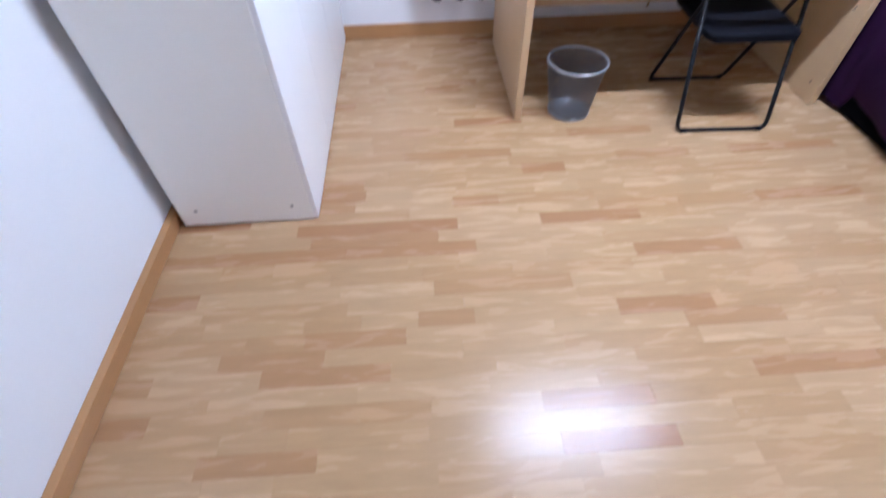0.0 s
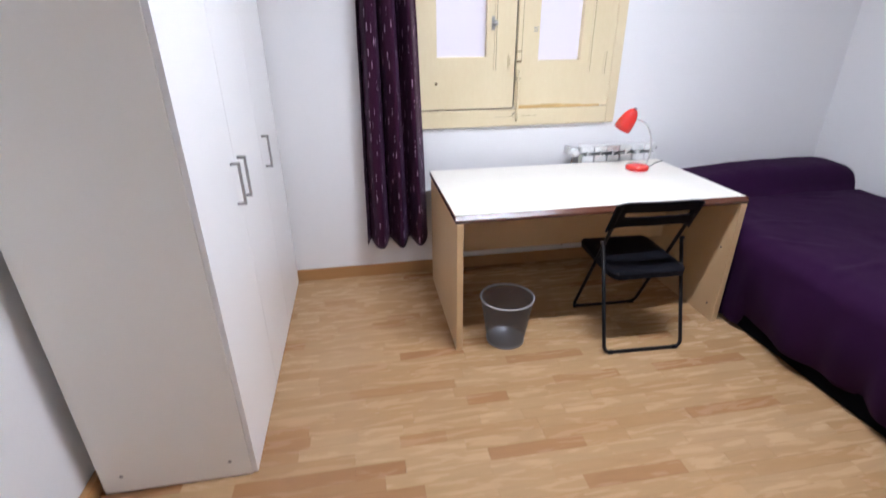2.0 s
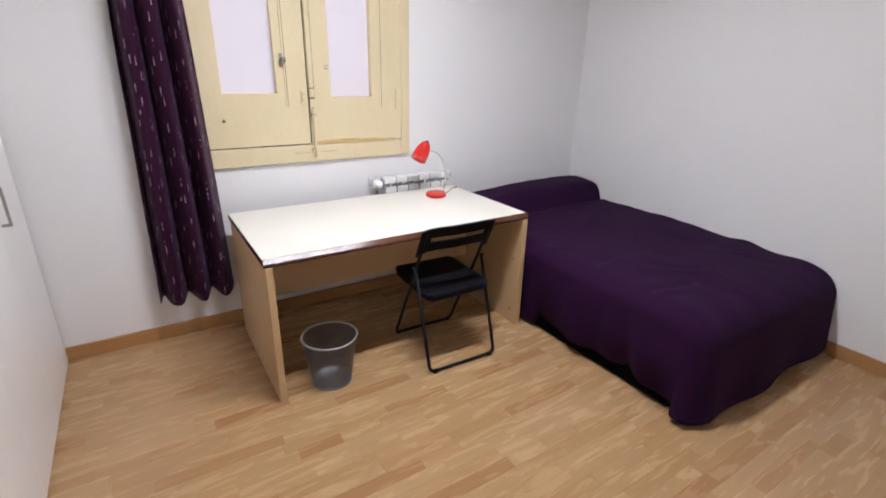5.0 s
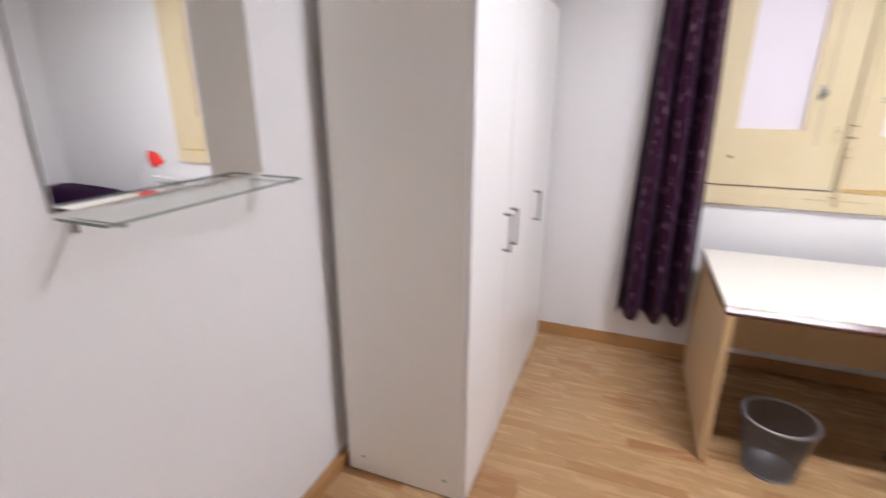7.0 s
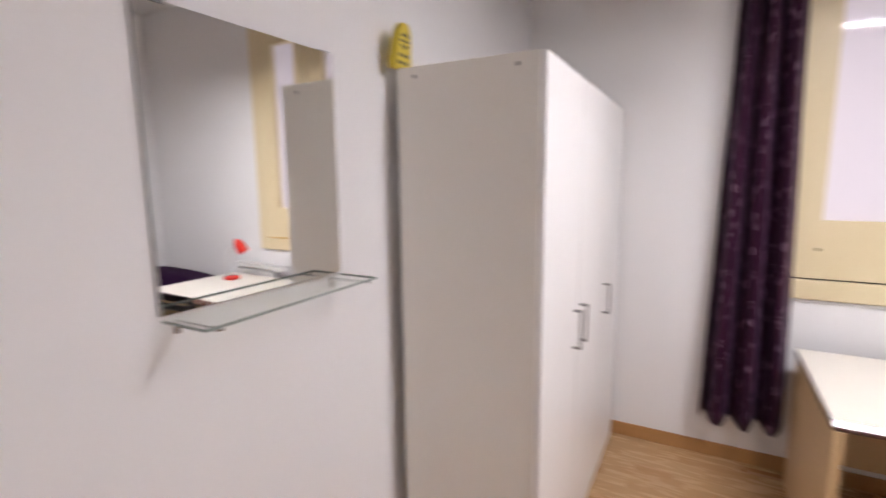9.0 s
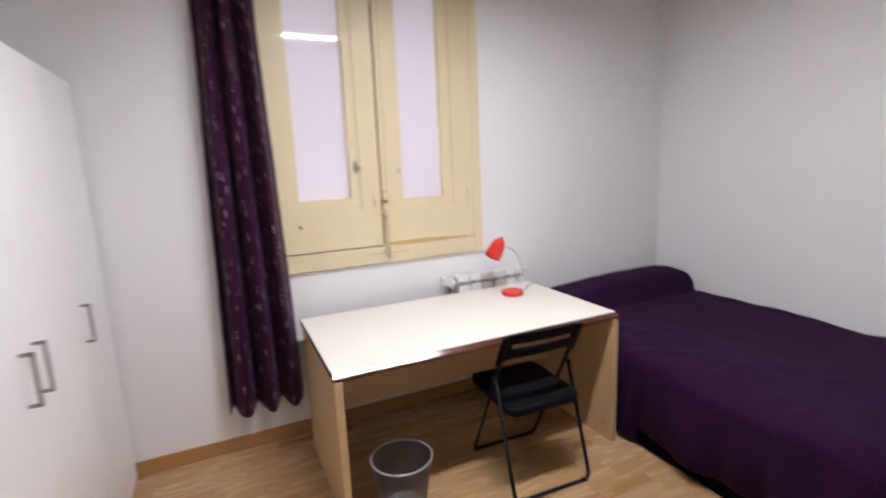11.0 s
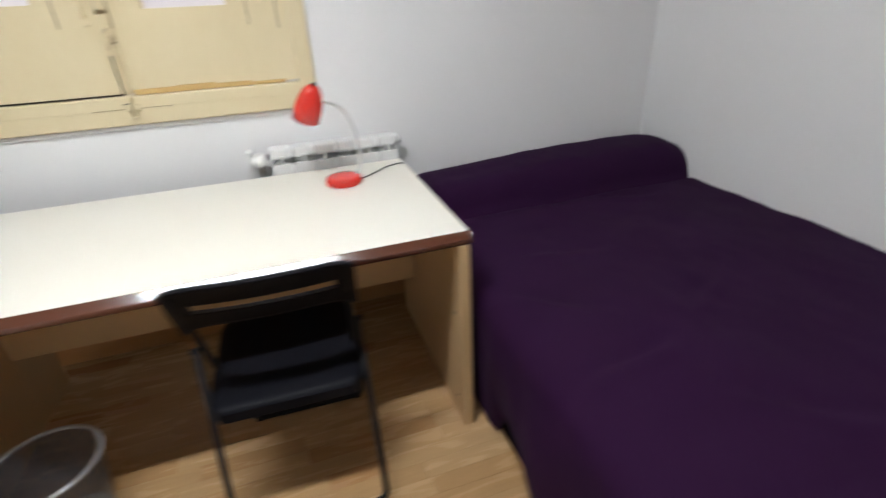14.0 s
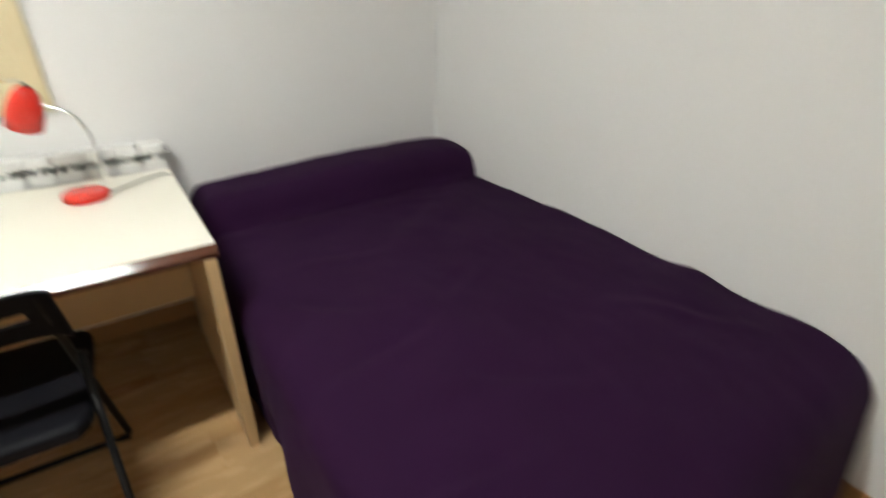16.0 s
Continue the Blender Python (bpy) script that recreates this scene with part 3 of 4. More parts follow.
# ---- mirror with glass shelf ----
MY0, MY1, MZ0, MZ1 = 0.519, 1.084, 1.325, 1.976
mir = base_empty("wall_mirror", XL, (MY0 + MY1) / 2, MZ0)
tagged(mir, "frameless rectangular wall mirror with polished edges", "mirror")
box("backing", XL, XL + 0.005, MY0, MY1, MZ0, MZ1, GLASSEDGE, mir, 0)
glass = box("mirror_glass", -0.0025, 0.0025, MY0 - MY1, 0.0, MZ0 + 0.001, MZ1 - 0.001, MIRROR, mir, 0.0008)
glass.data.transform(Matrix.Translation((XL + 0.0175, MY1, 0)) @ pose(0, 0, 0, 0, 0, -0.85))
for y in (MY0 + 0.045, MY1 - 0.03):
    box("clip", XL, XL + 0.0135, y - 0.022, y + 0.022, MZ1 - 0.008, MZ1 + 0.004, CLIP, mir, 0.001)
settle(mir)
shelf = base_empty("glass_shelf", XL, (MY0 + MY1) / 2, 1.305)
tagged(shelf, "clear glass wall shelf on small brackets under the mirror", "shelf")
box("glass_plate", XL + 0.003, XL + 0.146, MY0 + 0.005, MY1 + 0.008, 1.310, 1.316, GLASS, shelf, 0)
bm = bmesh.new()
add_box(bm, XL + 0.146, XL + 0.1475, MY0 + 0.005, MY1 + 0.008, 1.310, 1.316)
add_box(bm, XL + 0.003, XL + 0.1475, MY0 + 0.0035, MY0 + 0.005, 1.310, 1.316)
add_box(bm, XL + 0.003, XL + 0.1475, MY1 + 0.008, MY1 + 0.0095, 1.310, 1.316)
mesh_object("glass_edge", bm, GLASSEDGE, shelf)
for y in (MY0 + 0.035, MY1 - 0.03):
    bm = bmesh.new()
    add_box(bm, XL, XL + 0.125, y - 0.004, y + 0.004, 1.3025, 1.3095, 0.001)
    add_box(bm, XL, XL + 0.006, y - 0.007, y + 0.007, 1.278, 1.3095, 0.001)
    add_box(bm, XL + 0.118, XL + 0.150, y - 0.009, y + 0.009, 1.3045, 1.3095, 0.001)
    mesh_object("bracket", bm, CHROME, shelf)
settle(shelf)

# ---- curtain ----
def curtain():
    cols, rows_ = 110, 60
    bm = bmesh.new()
    uv = bm.loops.layers.uv.new("UVMap")
    grid = []
    ztop, zbot = 2.975, 0.268
    for j in range(rows_ + 1):
        s = j / rows_
        z = ztop + (zbot - ztop) * s
        xa = 0.200 - 0.066 * s
        xb = 0.468 + 0.070 * s
        row = []
        for i in range(cols + 1):
            u = i / cols
            amp = 0.044 + 0.026 * s
            ph = u * 2 * math.pi * 3.3 + 0.5 * math.sin(3 * s + 2 * u)
            y = 2.852 + amp * math.sin(ph) + 0.010 * math.sin(2.3 * ph + 4 * s) - 0.012 * s
            x = xa + (xb - xa) * u + 0.008 * math.cos(ph) + 0.006 * noise.noise((u * 6, s * 4, 0))
            zz = z + (0.010 * math.sin(ph * 1.0) + 0.012 * u if j == rows_ else 0)
            row.append(bm.verts.new((x, y, zz)))
        grid.append(row)
    for j in range(rows_):
        for i in range(cols):
            f = bm.faces.new((grid[j][i], grid[j + 1][i], grid[j + 1][i + 1], grid[j][i + 1]))
            f.smooth = True
            for l, (a, b) in zip(f.loops, ((i, j), (i, j + 1), (i + 1, j + 1), (i + 1, j))):
                l[uv].uv = (a / cols * 1.0, b / rows_ * 1.6)
    e = base_empty("curtain", 0.36, 2.85, 0.27)
    tagged(e, "plum curtain with pale woven dashes, drawn aside in folds", "curtain")
    ob = mesh_object("cloth", bm, CURTAIN, e)
    md = ob.modifiers.new("thick", 'SOLIDIFY')
    md.thickness = 0.002
    bm = bmesh.new()
    add_tube(bm, [(0.18, 2.87, 2.985), (1.95, 2.87, 2.985)], 0.011, 12)
    for x in (0.21, 1.92):
        add_tube(bm, [(x, 2.87, 2.985), (x, YW, 2.985)], 0.007, 8)
    mesh_object("rod", bm, STEEL, e)
    settle(e)


curtain()

# ---- desk ----
DX0, DX1, DY0, DY1, DZ = 0.550, 2.072, 1.995, 2.822, 0.74
desk = base_empty("desk", (DX0 + DX1) / 2, (DY0 + DY1) / 2)
tagged(desk, "wide desk with cream laminate top, brown edge and beech panel legs", "desk")
box("top", DX0 + 0.0005, DX1 - 0.0005, DY0 + 0.024, DY1, DZ - 0.030, DZ, LAMINATE, desk, 0.002)
bm = bmesh.new()
# the strip's moulded nose: a flat slope over a short upright face
nose = [(0.031, -0.0005), (0.0245, -0.0006), (0.0230, -0.0014), (0.0034, -0.0182), (0.0014, -0.0206), (0.0003, -0.0235), (0.0, -0.0265), (0.0, -0.0315), (0.0025, -0.034), (0.031, -0.034)]
ends = [[bm.verts.new((x, DY0 + a, DZ + b)) for a, b in nose] for x in (DX0, DX1)]
for k in range(len(nose)):
    q = (k + 1) % len(nose)
    bm.faces.new((ends[0][k], ends[0][q], ends[1][q], ends[1][k])).smooth = 3 <= k <= 6
for q in ends:
    bm.faces.new(q)
mesh_object("edge_strip", bm, EDGE, desk)["label"] = "glossy reddish brown edge strip"
box("side_edge", DX0 - 0.0015, DX0 - 0.0002, DY0 + 0.008, DY1 - 0.002, DZ - 0.029, DZ - 0.002, EDGE, desk, 0)
box("side_edge", DX1 + 0.0002, DX1 + 0.0015, DY0 + 0.008, DY1 - 0.002, DZ - 0.029, DZ - 0.002, EDGE, desk, 0)
box("leg_panel", DX0 + 0.004, DX0 + 0.036, DY0 - 0.004, DY1 - 0.02, 0.0, DZ - 0.0345, BEECH, desk, 0.002)
box("leg_panel", DX1 - 0.040, DX1 - 0.008, DY0 - 0.004, DY1 - 0.02, 0.0, DZ - 0.0345, BEECH, desk, 0.002)
box("back_panel", DX0 + 0.037, DX1 - 0.041, 2.565, 2.583, 0.295, DZ - 0.0305, BEECH, desk, 0.001)
for x, y, z in ((DX1 - 0.0402, 2.055, 0.44), (DX1 - 0.0402, 2.055, 0.09)):
    box("dowel_hole", x - 0.001, x + 0.0001, y - 0.005, y + 0.005, z - 0.005, z + 0.005, DARKGAP, desk, 0)
settle(desk)

# ---- desk lamp ----
LX, LY = 1.800, 2.602
dl = base_empty("desk_lamp", LX, LY, DZ)
tagged(dl, "red desk lamp with chrome gooseneck standing on the desk", "desk lamp")
bm = bmesh.new()
add_lathe(bm, [(0.0, 0.0), (0.062, 0.0), (0.067, 0.004), (0.068, 0.018), (0.063, 0.027), (0.050, 0.031), (0.0, 0.033)], (LX, LY, DZ), seg=36)
mesh_object("base", bm, REDP, dl)
neck0 = Vector((LX + 0.052, LY - 0.004, DZ + 0.028))
ctrl = [neck0, Vector((LX + 0.066, LY - 0.004, DZ + 0.075)), Vector((LX + 0.066, LY - 0.006, DZ + 0.14)), Vector((LX + 0.056, LY + 0.010, DZ + 0.215)), Vector((LX + 0.022, LY + 0.026, DZ + 0.274)), Vector((LX - 0.050, LY + 0.044, DZ + 0.300))]
pts = []
for i in range(len(ctrl) - 1):
    p0, p1, p2, p3 = ctrl[max(i - 1, 0)], ctrl[i], ctrl[i + 1], ctrl[min(i + 2, len(ctrl) - 1)]
    for k in range(6):
        t = k / 6
        pts.append(0.5 * (2 * p1 + (p2 - p0) * t + (2 * p0 - 5 * p1 + 4 * p2 - p3) * t * t + (3 * p1 - p0 - 3 * p2 + p3) * t ** 3))
pts.append(ctrl[-1])
bm = bmesh.new()
add_tube(bm, pts, [0.0052 + 0.0006 * (i % 2) for i in range(len(pts))], 10)
mesh_object("gooseneck", bm, CHROME, dl)
apex, mouth = Vector((1.746, 2.630, DZ + 0.355)), Vector((1.704, 2.672, DZ + 0.238))
hm = Matrix.Translation(apex) @ (mouth - apex).to_track_quat('Z', 'Y').to_matrix().to_4x4()
L = (mouth - apex).length
bm = bmesh.new()
add_lathe(bm, [(0.0, 0.0), (0.012, 0.001), (0.023, 0.009), (0.035, 0.028), (0.044, 0.056), (0.049, 0.090), (0.051, L), (0.049, L), (0.046, 0.09), (0.03, 0.035), (0.0, 0.02)], m=hm, seg=36)
mesh_object("shade", bm, REDP, dl)
bm = bmesh.new()
add_lathe(bm, [(0.0, -0.006), (0.008, -0.006), (0.0085, 0.004), (0.0, 0.005)], m=hm, seg=14)
mesh_object("cap", bm, BLACKP, dl)
bm = bmesh.new()
add_lathe(bm, [(0.0, 0.118), (0.014, 0.112), (0.022, 0.092), (0.014, 0.06), (0.010, 0.03), (0.0, 0.03)], m=hm, seg=16)
mesh_object("bulb", bm, LAMPIN, dl)
bm = bmesh.new()
cord = rounded_path([(LX + 0.052, LY - 0.008, DZ + 0.008), (LX + 0.12, LY + 0.03, DZ + 0.012), (LX + 0.19, LY + 0.105, DZ + 0.010), (LX + 0.265, LY + 0.14, DZ + 0.006), (LX + 0.2745, LY + 0.155, DZ - 0.05), (LX + 0.2745, LY + 0.17, DZ - 0.42)], 0.06, 6)
add_tube(bm, cord, 0.0028, 8)
mesh_object("cable", bm, CABLE, dl)
settle(dl)

# ---- radiator ----
RX0, RX1, RY0, RY1, RZ0, RZ1 = 1.545, 2.075, 2.838, 2.918, 0.22, 0.838
rad = base_empty("radiator", (RX0 + RX1) / 2, RY1, RZ0)
tagged(rad, "white aluminium sectional radiator on the wall under the window", "radiator")
n = 6
w = (RX1 - RX0) / n
for i in range(n):
    x0, x1 = RX0 + i * w + 0.001, RX0 + (i + 1) * w - 0.001
    xm = (x0 + x1) / 2
    bm = bmesh.new()
    add_box(bm, x0, x1, RY0 + 0.012, RY1, RZ1 - 0.045, RZ1, 0.010, 3)
    add_box(bm, x0 + 0.003, x1 - 0.003, RY0, RY0 + 0.007, RZ0, RZ1 - 0.062, 0.003)
    add_box(bm, xm - 0.006, xm + 0.006, RY0 + 0.004, RY1 - 0.01, RZ0 + 0.02, RZ1 - 0.03, 0.003)
    for xx in (x0 + 0.014, x1 - 0.014):
        add_box(bm, xx - 0.0025, xx + 0.0025, RY0 + 0.006, RY1 - 0.015, RZ0 + 0.03, RZ1 - 0.055, 0.001)
    add_box(bm, x0, x1, RY0 + 0.02, RY1, RZ0, RZ0 + 0.05, 0.010, 2)
    mesh_object("section", bm, RADW, rad)
bm = bmesh.new()
add_tube(bm, [(RX0 + 0.002, 2.885, 0.802), (RX0 - 0.045, 2.885, 0.802)], 0.013, 14)
mesh_object("inlet", bm, CHROME, rad)
bm = bmesh.new()
add_tube(bm, [(RX0 - 0.040, 2.885, 0.815), (RX0 - 0.040, 2.885, 0.74), (RX0 - 0.040, YW - 0.02, 0.70), (RX0 - 0.040, YW - 0.02, 0.12)], 0.008, 10)
mesh_object("pipe", bm, CHROME, rad)
bm = bmesh.new()
add_tube(bm, [(RX1 - 0.001, 2.880, 0.806), (RX1 + 0.012, 2.880, 0.806)], 0.016, 14)
mesh_object("plug", bm, CHROME, rad)
bm = bmesh.new()
add_lathe(bm, [(0.0, 0.06), (0.020, 0.058), (0.026, 0.046), (0.026, 0.012), (0.018, 0.0), (0.0, 0.0)], m=pose(RX0 - 0.040, 2.892, 0.80, 90), seg=20)
add_box(bm, RX0 - 0.085, RX0 - 0.066, 2.86, 2.925, 0.79, 0.835, 0.004)
mesh_object("valve", bm, WHITEP, rad)
for x in (RX0 + 0.09, RX1 - 0.09):
    box("wall_hook", x - 0.012, x + 0.012, RY1 - 0.002, YW, RZ1 - 0.09, RZ1 - 0.06, STEEL, rad, 0.002)
settle(rad)

# ---- folding chair ----
def folding_chair():
    e = base_empty("folding_chair", 1.503, 1.818, 0.0, -2.2)
    tagged(e, "black folding chair with slotted plastic back, pulled to the desk", "chair")
    w = 0.205
    R = 0.0095

    def part(name, bm, m):
        ob = mesh_object(name, bm, m, e)
        return ob
    # uprights that run from the back's top to the front foot bar
    bm = bmesh.new()
    side = [(0.068, 0.778), (0.130, 0.655), (0.215, 0.485), (0.462, R)]
    path = [(-w + 0.012, y, z) for y, z in side] + [(w - 0.012, y, z) for y, z in side[::-1]]
    add_tube(bm, rounded_path(path, 0.05, 6), R, 10)
    part("front_frame", bm, BLACKM)
    bm = bmesh.new()
    path = [(-w - 0.004, 0.172, 0.560), (-w - 0.004, -0.002, R), (w + 0.004, -0.002, R), (w + 0.004, 0.172, 0.560)]
    add_tube(bm, rounded_path(path, 0.04, 6), R, 10)
    part("rear_frame", bm, BLACKM)
    for x in (-w - 0.012, w + 0.012):
        bm = bmesh.new()
        add_tube(bm, [(x - 0.006, 0.171, 0.553), (x + 0.006, 0.171, 0.553)], 0.008, 10)
        part("rivet", bm, BLACKM)
    for x in (-w + 0.03, w - 0.03):
        for y in (-0.002, 0.462):
            bm = bmesh.new()
            add_tube(bm, [(x - 0.014, y, R), (x + 0.014, y, R)], R + 0.002, 10)
            part("foot_cap", bm, BLACKP)
    # back panel: curved, with a long slot
    nx = 26
    zs = [0.655, 0.664, 0.706, 0.712, 0.742, 0.748, 0.790, 0.800]
    bm = bmesh.new()
    layers = []
    for dy in (-0.008, 0.008):
        grid = []
        for z in zs:
            row = []
            for i in range(nx + 1):
                u = -1 + 2 * i / nx
                x = u * (w + 0.012)
                zz = z
                if z in (zs[0], zs[1]):
                    zz = z - 0.040 * abs(u) ** 7 + 0.004
                if z in (zs[-1], zs[-2]):
                    zz = z - 0.020 * abs(u) ** 8
                y = 0.062 + (0.80 - zz) * 0.48 - 0.022 * (1 - u * u) + dy
                row.append(bm.verts.new((x, y, zz)))
            grid.append(row)
        layers.append(grid)
    solid = lambda j, i: not (j == 3 and 3 <= i < nx - 3)
    for j in range(len(zs) - 1):
        for i in range(nx):
            if not solid(j, i):
                continue
            for g in layers:
                bm.faces.new((g[j][i], g[j][i + 1], g[j + 1][i + 1], g[j + 1][i])).smooth = True
            for (dj, di), (a, b) in (((-1, 0), ((j, i), (j, i + 1))), ((1, 0), ((j + 1, i), (j + 1, i + 1))), ((0, -1), ((j, i), (j + 1, i))), ((0, 1), ((j, i + 1), (j + 1, i + 1)))):
                q = (j + dj, i + di)
                if not (0 <= q[0] < len(zs) - 1 and 0 <= q[1] < nx and solid(*q)):
                    f0, b0 = layers
                    bm.faces.new((f0[a[0]][a[1]], f0[b[0]][b[1]], b0[b[0]][b[1]], b0[a[0]][a[1]]))
    part("backrest", bm, BLACKP)
    # seat: dished slab with rounded corners
    bm = bmesh.new()
    nx, ny = 16, 16
    top, bot = [], []
    for j in range(ny + 1):
        v = j / ny
        rt, rb = [], []
        for i in range(nx + 1):
            u = -1 + 2 * i / nx
            half = (w - 0.004) - 0.03 * max(0, (abs(2 * v - 1) - 0.75) / 0.25) ** 2
            x = u * half
            y = 0.045 + 0.435 * v
            edge = max(abs(u), abs(2 * v - 1))
            z = 0.452 - 0.008 * (1 - u * u) * (1 - (2 * v - 1) ** 2) - 0.010 * max(0, (edge - 0.85) / 0.15) ** 2 - 0.012 * (1 - v)
            rt.append(bm.verts.new((x, y, z)))
            rb.append(bm.verts.new((x * 0.985, y, z - 0.018 - 0.010 * max(0, (edge - 0.9) / 0.1))))
        top.append(rt)
        bot.append(rb)
    for j in range(ny):
        for i in range(nx):
            bm.faces.new((top[j][i], top[j][i + 1], top[j + 1][i + 1], top[j + 1][i])).smooth = True
            bm.faces.new((bot[j][i], bot[j + 1][i], bot[j + 1][i + 1], bot[j][i + 1])).smooth = True
    for j in range(ny):
        for i in (0, nx):
            bm.faces.new((top[j][i], top[j + 1][i], bot[j + 1][i], bot[j][i]))
    for i in range(nx):
        for j in (0, ny):
            bm.faces.new((top[j][i], top[j][i + 1], bot[j][i + 1], bot[j][i]))
    part("seat", bm, BLACKP)


folding_chair()

# ---- waste bin ----
def waste_bin(x, y):
    e = base_empty("waste_bin", x, y)
    tagged(e, "grey wire mesh waste bin standing under the desk", "waste bin")
    seg, H, r0, r1 = 64, 0.258, 0.098, 0.137
    bm = bmesh.new()
    uv = bm.loops.layers.uv.new("UVMap")
    nh = 6
    rings = [[bm.verts.new((x + (r0 + (r1 - r0) * j / nh) * math.cos(2 * math.pi * k / seg), y + (r0 + (r1 - r0) * j / nh) * math.sin(2 * math.pi * k / seg), 0.004 + H * j / nh)) for k in range(seg)] for j in range(nh + 1)]
    for j in range(nh):
        for k in range(seg):
            f = bm.faces.new((rings[j][k], rings[j][(k + 1) % seg], rings[j + 1][(k + 1) % seg], rings[j + 1][k]))
            f.smooth = True
            for l, (a, b) in zip(f.loops, ((k, j), (k + 1, j), (k + 1, j + 1), (k, j + 1))):
                l[uv].uv = (a / seg, b / nh)
    mesh_object("mesh_wall", bm, MESHM, e)
    bm = bmesh.new()
    add_lathe(bm, [(0.0, 0.002), (r0 - 0.004, 0.002), (r0 + 0.002, 0.0), (r0 + 0.004, 0.012), (r0 + 0.001, 0.014), (r0 - 0.004, 0.006), (0.0, 0.005)], (x, y, 0), seg=48)
    mesh_object("bottom", bm, BINM, e)
    bm = bmesh.new()
    add_tube(bm, [(x + r1 * math.cos(a), y + r1 * math.sin(a), H + 0.004) for a in (2 * math.pi * k / 48 for k in range(48))], 0.0055, 8, closed=True)
    mesh_object("rim", bm, RIM, e)
    settle(e)


waste_bin(0.834, 2.050)

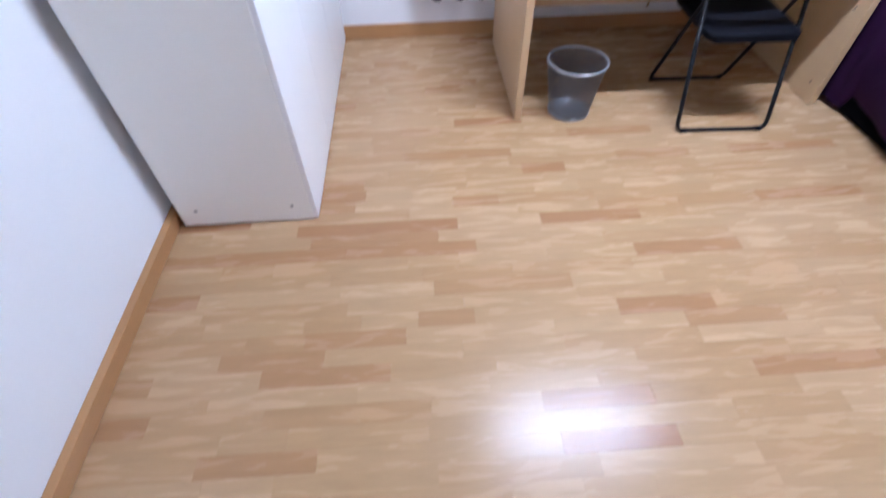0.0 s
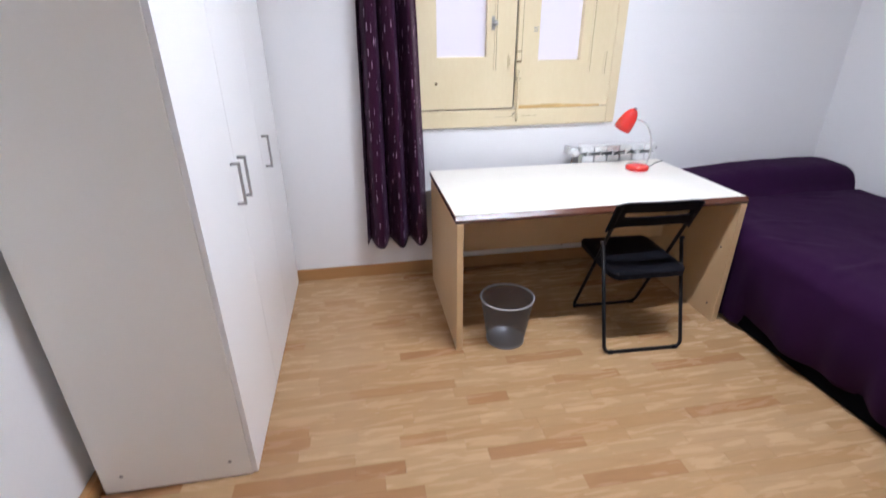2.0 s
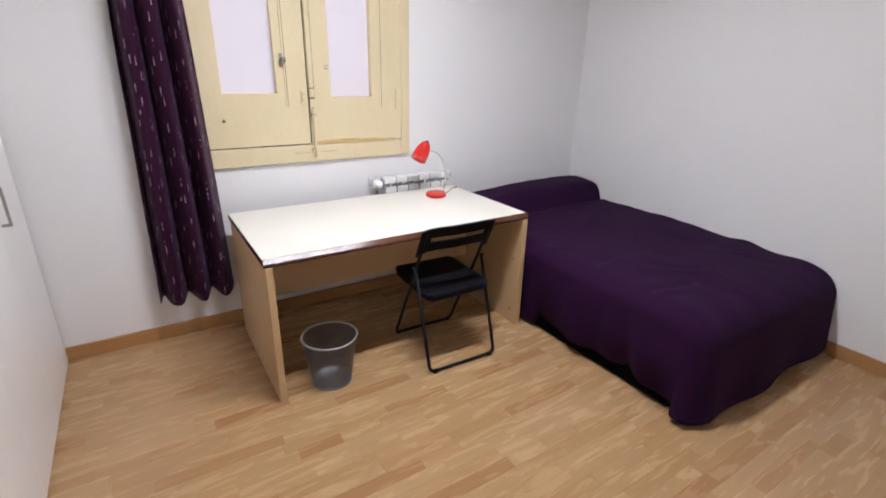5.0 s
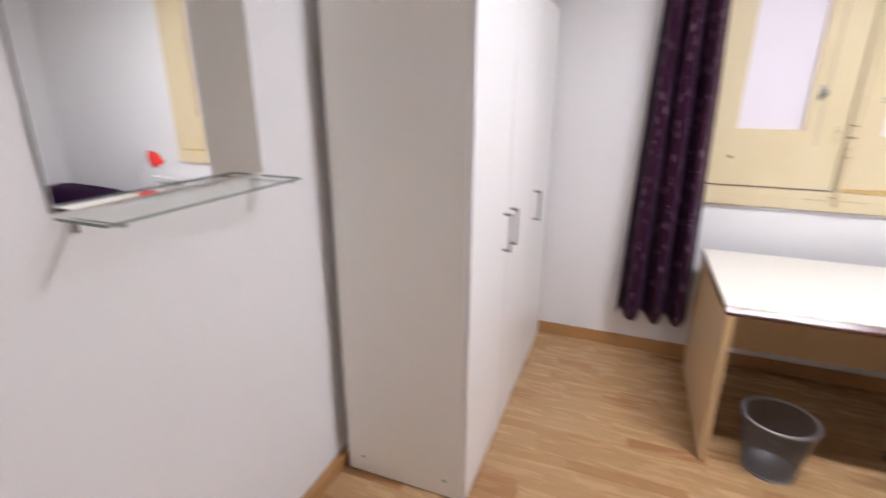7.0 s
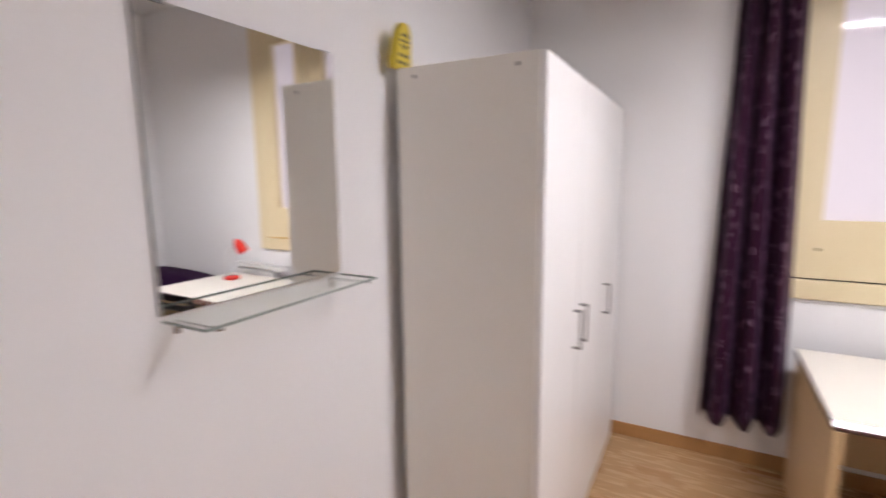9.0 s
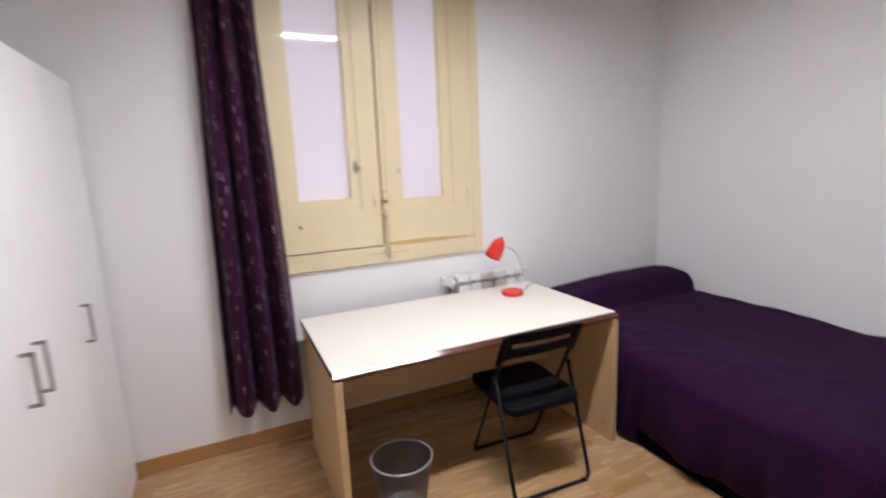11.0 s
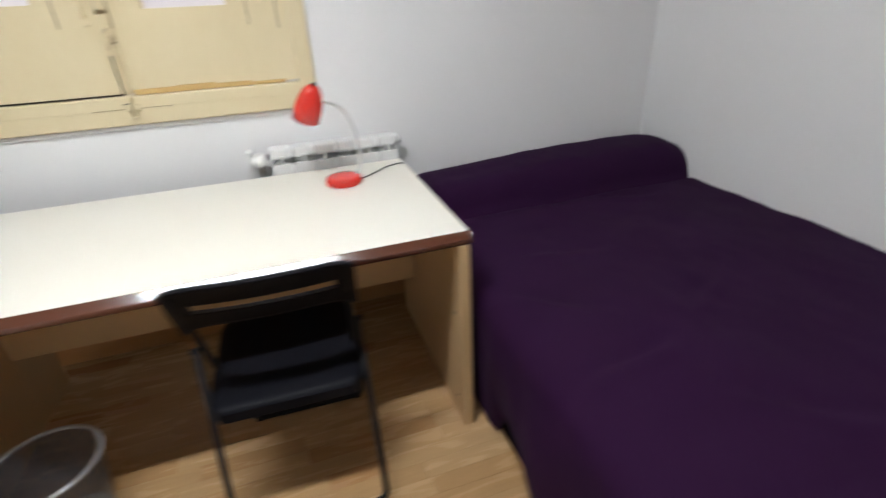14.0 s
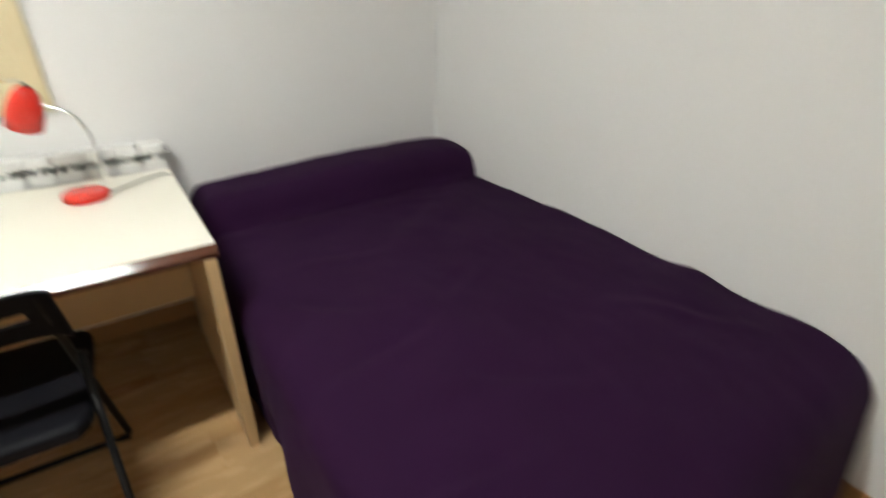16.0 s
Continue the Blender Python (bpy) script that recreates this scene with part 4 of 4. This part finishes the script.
# ---- bed ----
def bed():
    e = base_empty("bed", 2.75, 1.85)
    tagged(e, "made bed with dark purple bedspread and covered bolster", "bed")
    # base block, its black standing in for the shadow below the cover
    box("base", 2.135, 3.40, 0.98, 2.90, 0.004, 0.42, BEDSHADE, e, 0.02)["label"] = "bed base box, near-black to stand in for shade"
    for x in (2.24, 3.32):
        for y in (1.0, 2.8):
            bm = bmesh.new()
            add_tube(bm, [(x, y, 0.0), (x, y, 0.12)], 0.025, 12)
            mesh_object("leg", bm, BLACKM, e)
    X0, X1, Y0, Y1, ZT = 2.098, 3.412, 0.842, 2.928, 0.528
    bm = bmesh.new()
    # the cover as one cloth: flat on top, rolling over the free edges and hanging short of the floor
    na, nb, drop = 76, 110, 24
    R = 0.095
    H = ZT - R - 0.075

    def roll(d):
        """Arc length past the edge to (outwards, downwards)."""
        q = R * math.pi / 2
        if d < q:
            a = d / R
            return R * math.sin(a), R * (1 - math.cos(a))
        return R, R + (d - q)
    full = R * math.pi / 2 + H
    us = [-full * (1 - i / drop) for i in range(drop)] + [(X1 - X0 - R) * i / na for i in range(na + 1)]
    vs = [-full * (1 - i / drop) for i in range(drop)] + [(Y1 - Y0 - R) * i / nb for i in range(nb + 1)]
    grid = []
    for v in vs:
        row = []
        for u in us:
            ox, dx = roll(-u) if u < 0 else (0, 0)
            oy, dy = roll(-v) if v < 0 else (0, 0)
            both = u < 0 and v < 0
            down = max(dx, dy)
            if both:
                # corner: a soft cone of hanging cloth
                a = math.atan2(-v, -u)
                rad_ = min(full, math.hypot(u, v) if math.hypot(u, v) < R * math.pi / 2 else max(-u, -v))
                o, down = roll(rad_)
                ox, oy = o * math.cos(a), o * math.sin(a)
                fl = max(0, down - R)
                ox += 0.10 * fl * math.cos(a) + 0.03 * fl * math.sin(4 * a)
                oy += 0.10 * fl * math.sin(a)
            x = X0 + R + (u if u > 0 else 0) - ox
            y = Y0 + R + (v if v > 0 else 0) - oy
            z = ZT - down - 0.05 * max(0.0, (1.10 - max(y, 0.85)) / 0.25) ** 2
            # bolster under the cover at the head
            t = (y - 2.575) / 0.345
            if 0 < t < 1.2 and u > -R:
                z += 0.152 * max(0.0, 1 - (2 * min(t, 1.0) - 1) ** 4 * (1 if t < 0.5 else 0.35)) ** 0.6 * (0.62 + 0.38 * min(1, max(0.0, (x - X0) / 0.6)) ** 0.7) * min(1, max(0.0, (x - X0 + 0.02) / 0.08)) * (1 - 0.16 * max(0.0, (x - X1 + 0.14) / 0.14) ** 2)
            if -0.12 < t <= 0:
                z -= 0.012 * (1 + t / 0.12)
            # folds in the hanging side, wrinkles on top
            hang = max(0.0, down - R) / H
            if u < 0 and not both:
                ox2 = (0.022 * math.sin(2.6 * hang) - 0.030 * hang ** 2) * max(0, min(1, (1.96 - y) / 0.06)) + 0.012 * hang * math.sin(y * 9 + 1.2 * math.sin(y * 4)) * (1 if y < 1.9 else 0)
                x -= ox2
            if v < 0 and not both:
                y -= 0.035 * hang + 0.014 * hang * math.sin(x * 10)
            hem = 0.02 * hang * noise.noise(Vector((x * 3.1, y * 3.1, 0.5)))
            z += hem + (0.012 * hang * max(0.0, min(1.0, (y - 1.02) / 0.22)) if u < 0 and not both and y <= 1.9 else 0.0) - (0.05 * hang if both else 0.0) - (0.09 * hang if u < 0 and y > 1.9 else 0.0)
            p = Vector((x * 2.2, y * 1.7, z * 2))
            if down < R:
                z += 0.010 * noise.noise(p) + 0.005 * noise.noise(p * 3.3) + 0.002 * noise.noise(p * 9)
                # long soft creases pulled from the hanging edge
                for cx, cy, ang, ln, hgt in ((2.32, 1.55, 0.5, 0.30, 0.010), (2.55, 1.30, -0.3, 0.26, 0.008), (2.30, 1.15, 0.2, 0.34, 0.012), (2.75, 1.75, 0.9, 0.28, 0.007), (2.45, 2.10, 0.15, 0.25, 0.008), (3.15, 1.25, -0.6, 0.30, 0.008), (2.95, 2.45, 0.1, 0.22, 0.008), (2.25, 1.85, -0.4, 0.22, 0.009)):
                    a_, b_ = (x - cx) * math.cos(ang) + (y - cy) * math.sin(ang), -(x - cx) * math.sin(ang) + (y - cy) * math.cos(ang)
                    b_ += 0.05 * math.sin(a_ * 9)
                    z += hgt * math.exp(-(a_ / ln) ** 2 * 3) * (math.exp(-(b_ / 0.022) ** 2) - 0.6 * math.exp(-((b_ - 0.04) / 0.03) ** 2))
                z += 0.035 * max(0, noise.noise(Vector((x * 1.3 + y * 0.9, y * 3.2 - x * 1.9, 4.2))) - 0.25)
            else:
                x += 0.016 * hang * noise.noise(Vector((y * 4.5, z * 2.5, 1.0))) + 0.007 * noise.noise(Vector((y * 11, z * 6, 3.0))) + 0.018 * hang * math.sin(y * 17 + 3 * math.sin(y * 5))
            # the foot end sags towards the wall, whose edge is lumpy
            z -= 0.030 * min(1.0, max(0.0, (1.75 - y) / 0.8)) * min(1.0, max(0.0, (x - 2.6) / 0.8))
            z += 0.011 * max(0.0, (x - X1 + 0.16) / 0.16) * noise.noise(Vector((y * 5.5, 2.0, 7.0)))
            row.append(bm.verts.new((min(x, X1), min(y, Y1), max(z, 0.03))))
        grid.append(row)
    for j in range(len(vs) - 1):
        for i in range(len(us) - 1):
            bm.faces.new((grid[j][i], grid[j][i + 1], grid[j + 1][i + 1], grid[j + 1][i])).smooth = True
    ob = mesh_object("bedspread", bm, BEDCLOTH, e)
    md = ob.modifiers.new("thick", 'SOLIDIFY')
    md.thickness, md.offset = 0.006, 1.0
    settle(e)


bed()

# ---- floor strips ----
def floor_strips():
    rng = random.Random(7)
    SW, G = 0.0620, 0.0002
    floor = bpy.data.objects["floor"]
    shared = {}

    def strip_mesh(length):
        key = round(length, 2)
        if key not in shared:
            bm = bmesh.new()
            add_box(bm, G / 2, key - G / 2, G / 2, SW - G / 2, -0.0029, 0.0, 0.0)
            for v in bm.verts:
                if v.co.z > -0.001:
                    v.co.x += 0.0002 if v.co.x < key / 2 else -0.0002
                    v.co.y += 0.00015 if v.co.y < SW / 2 else -0.00015
            me = bpy.data.meshes.new("strip")
            bm.to_mesh(me)
            bm.free()
            me.materials.append(STRIP)
            shared[key] = me
        return key, shared[key]
    rest = bmesh.new()
    y, n = YB, 0
    nrow = 0
    while y < YW - SW * 0.5:
        x, first = XL, rng.uniform(0.06, 0.40)
        while x < XR - 0.005:
            length = min(first or rng.choice((0.19, 0.33, 0.40, 0.44, 0.49)), XR - x)
            first = 0
            near = -0.4 < x < 2.1 and 0.35 < y < 2.3 and n < 300
            key, me = strip_mesh(length)
            if near:
                ob = new("strip", me)
                ob.location = (x, y, 0)
                ob.parent = floor
                n += 1
            else:
                add_box(rest, x + G / 2, x + key - G / 2, y + G / 2, y + SW - G / 2, -0.0029, 0.0)
            x += key
        y += SW
        nrow += 1
    ob = mesh_object("strips", rest, STRIPS, floor)
    tagged(ob, kind="stuff")


floor_strips()
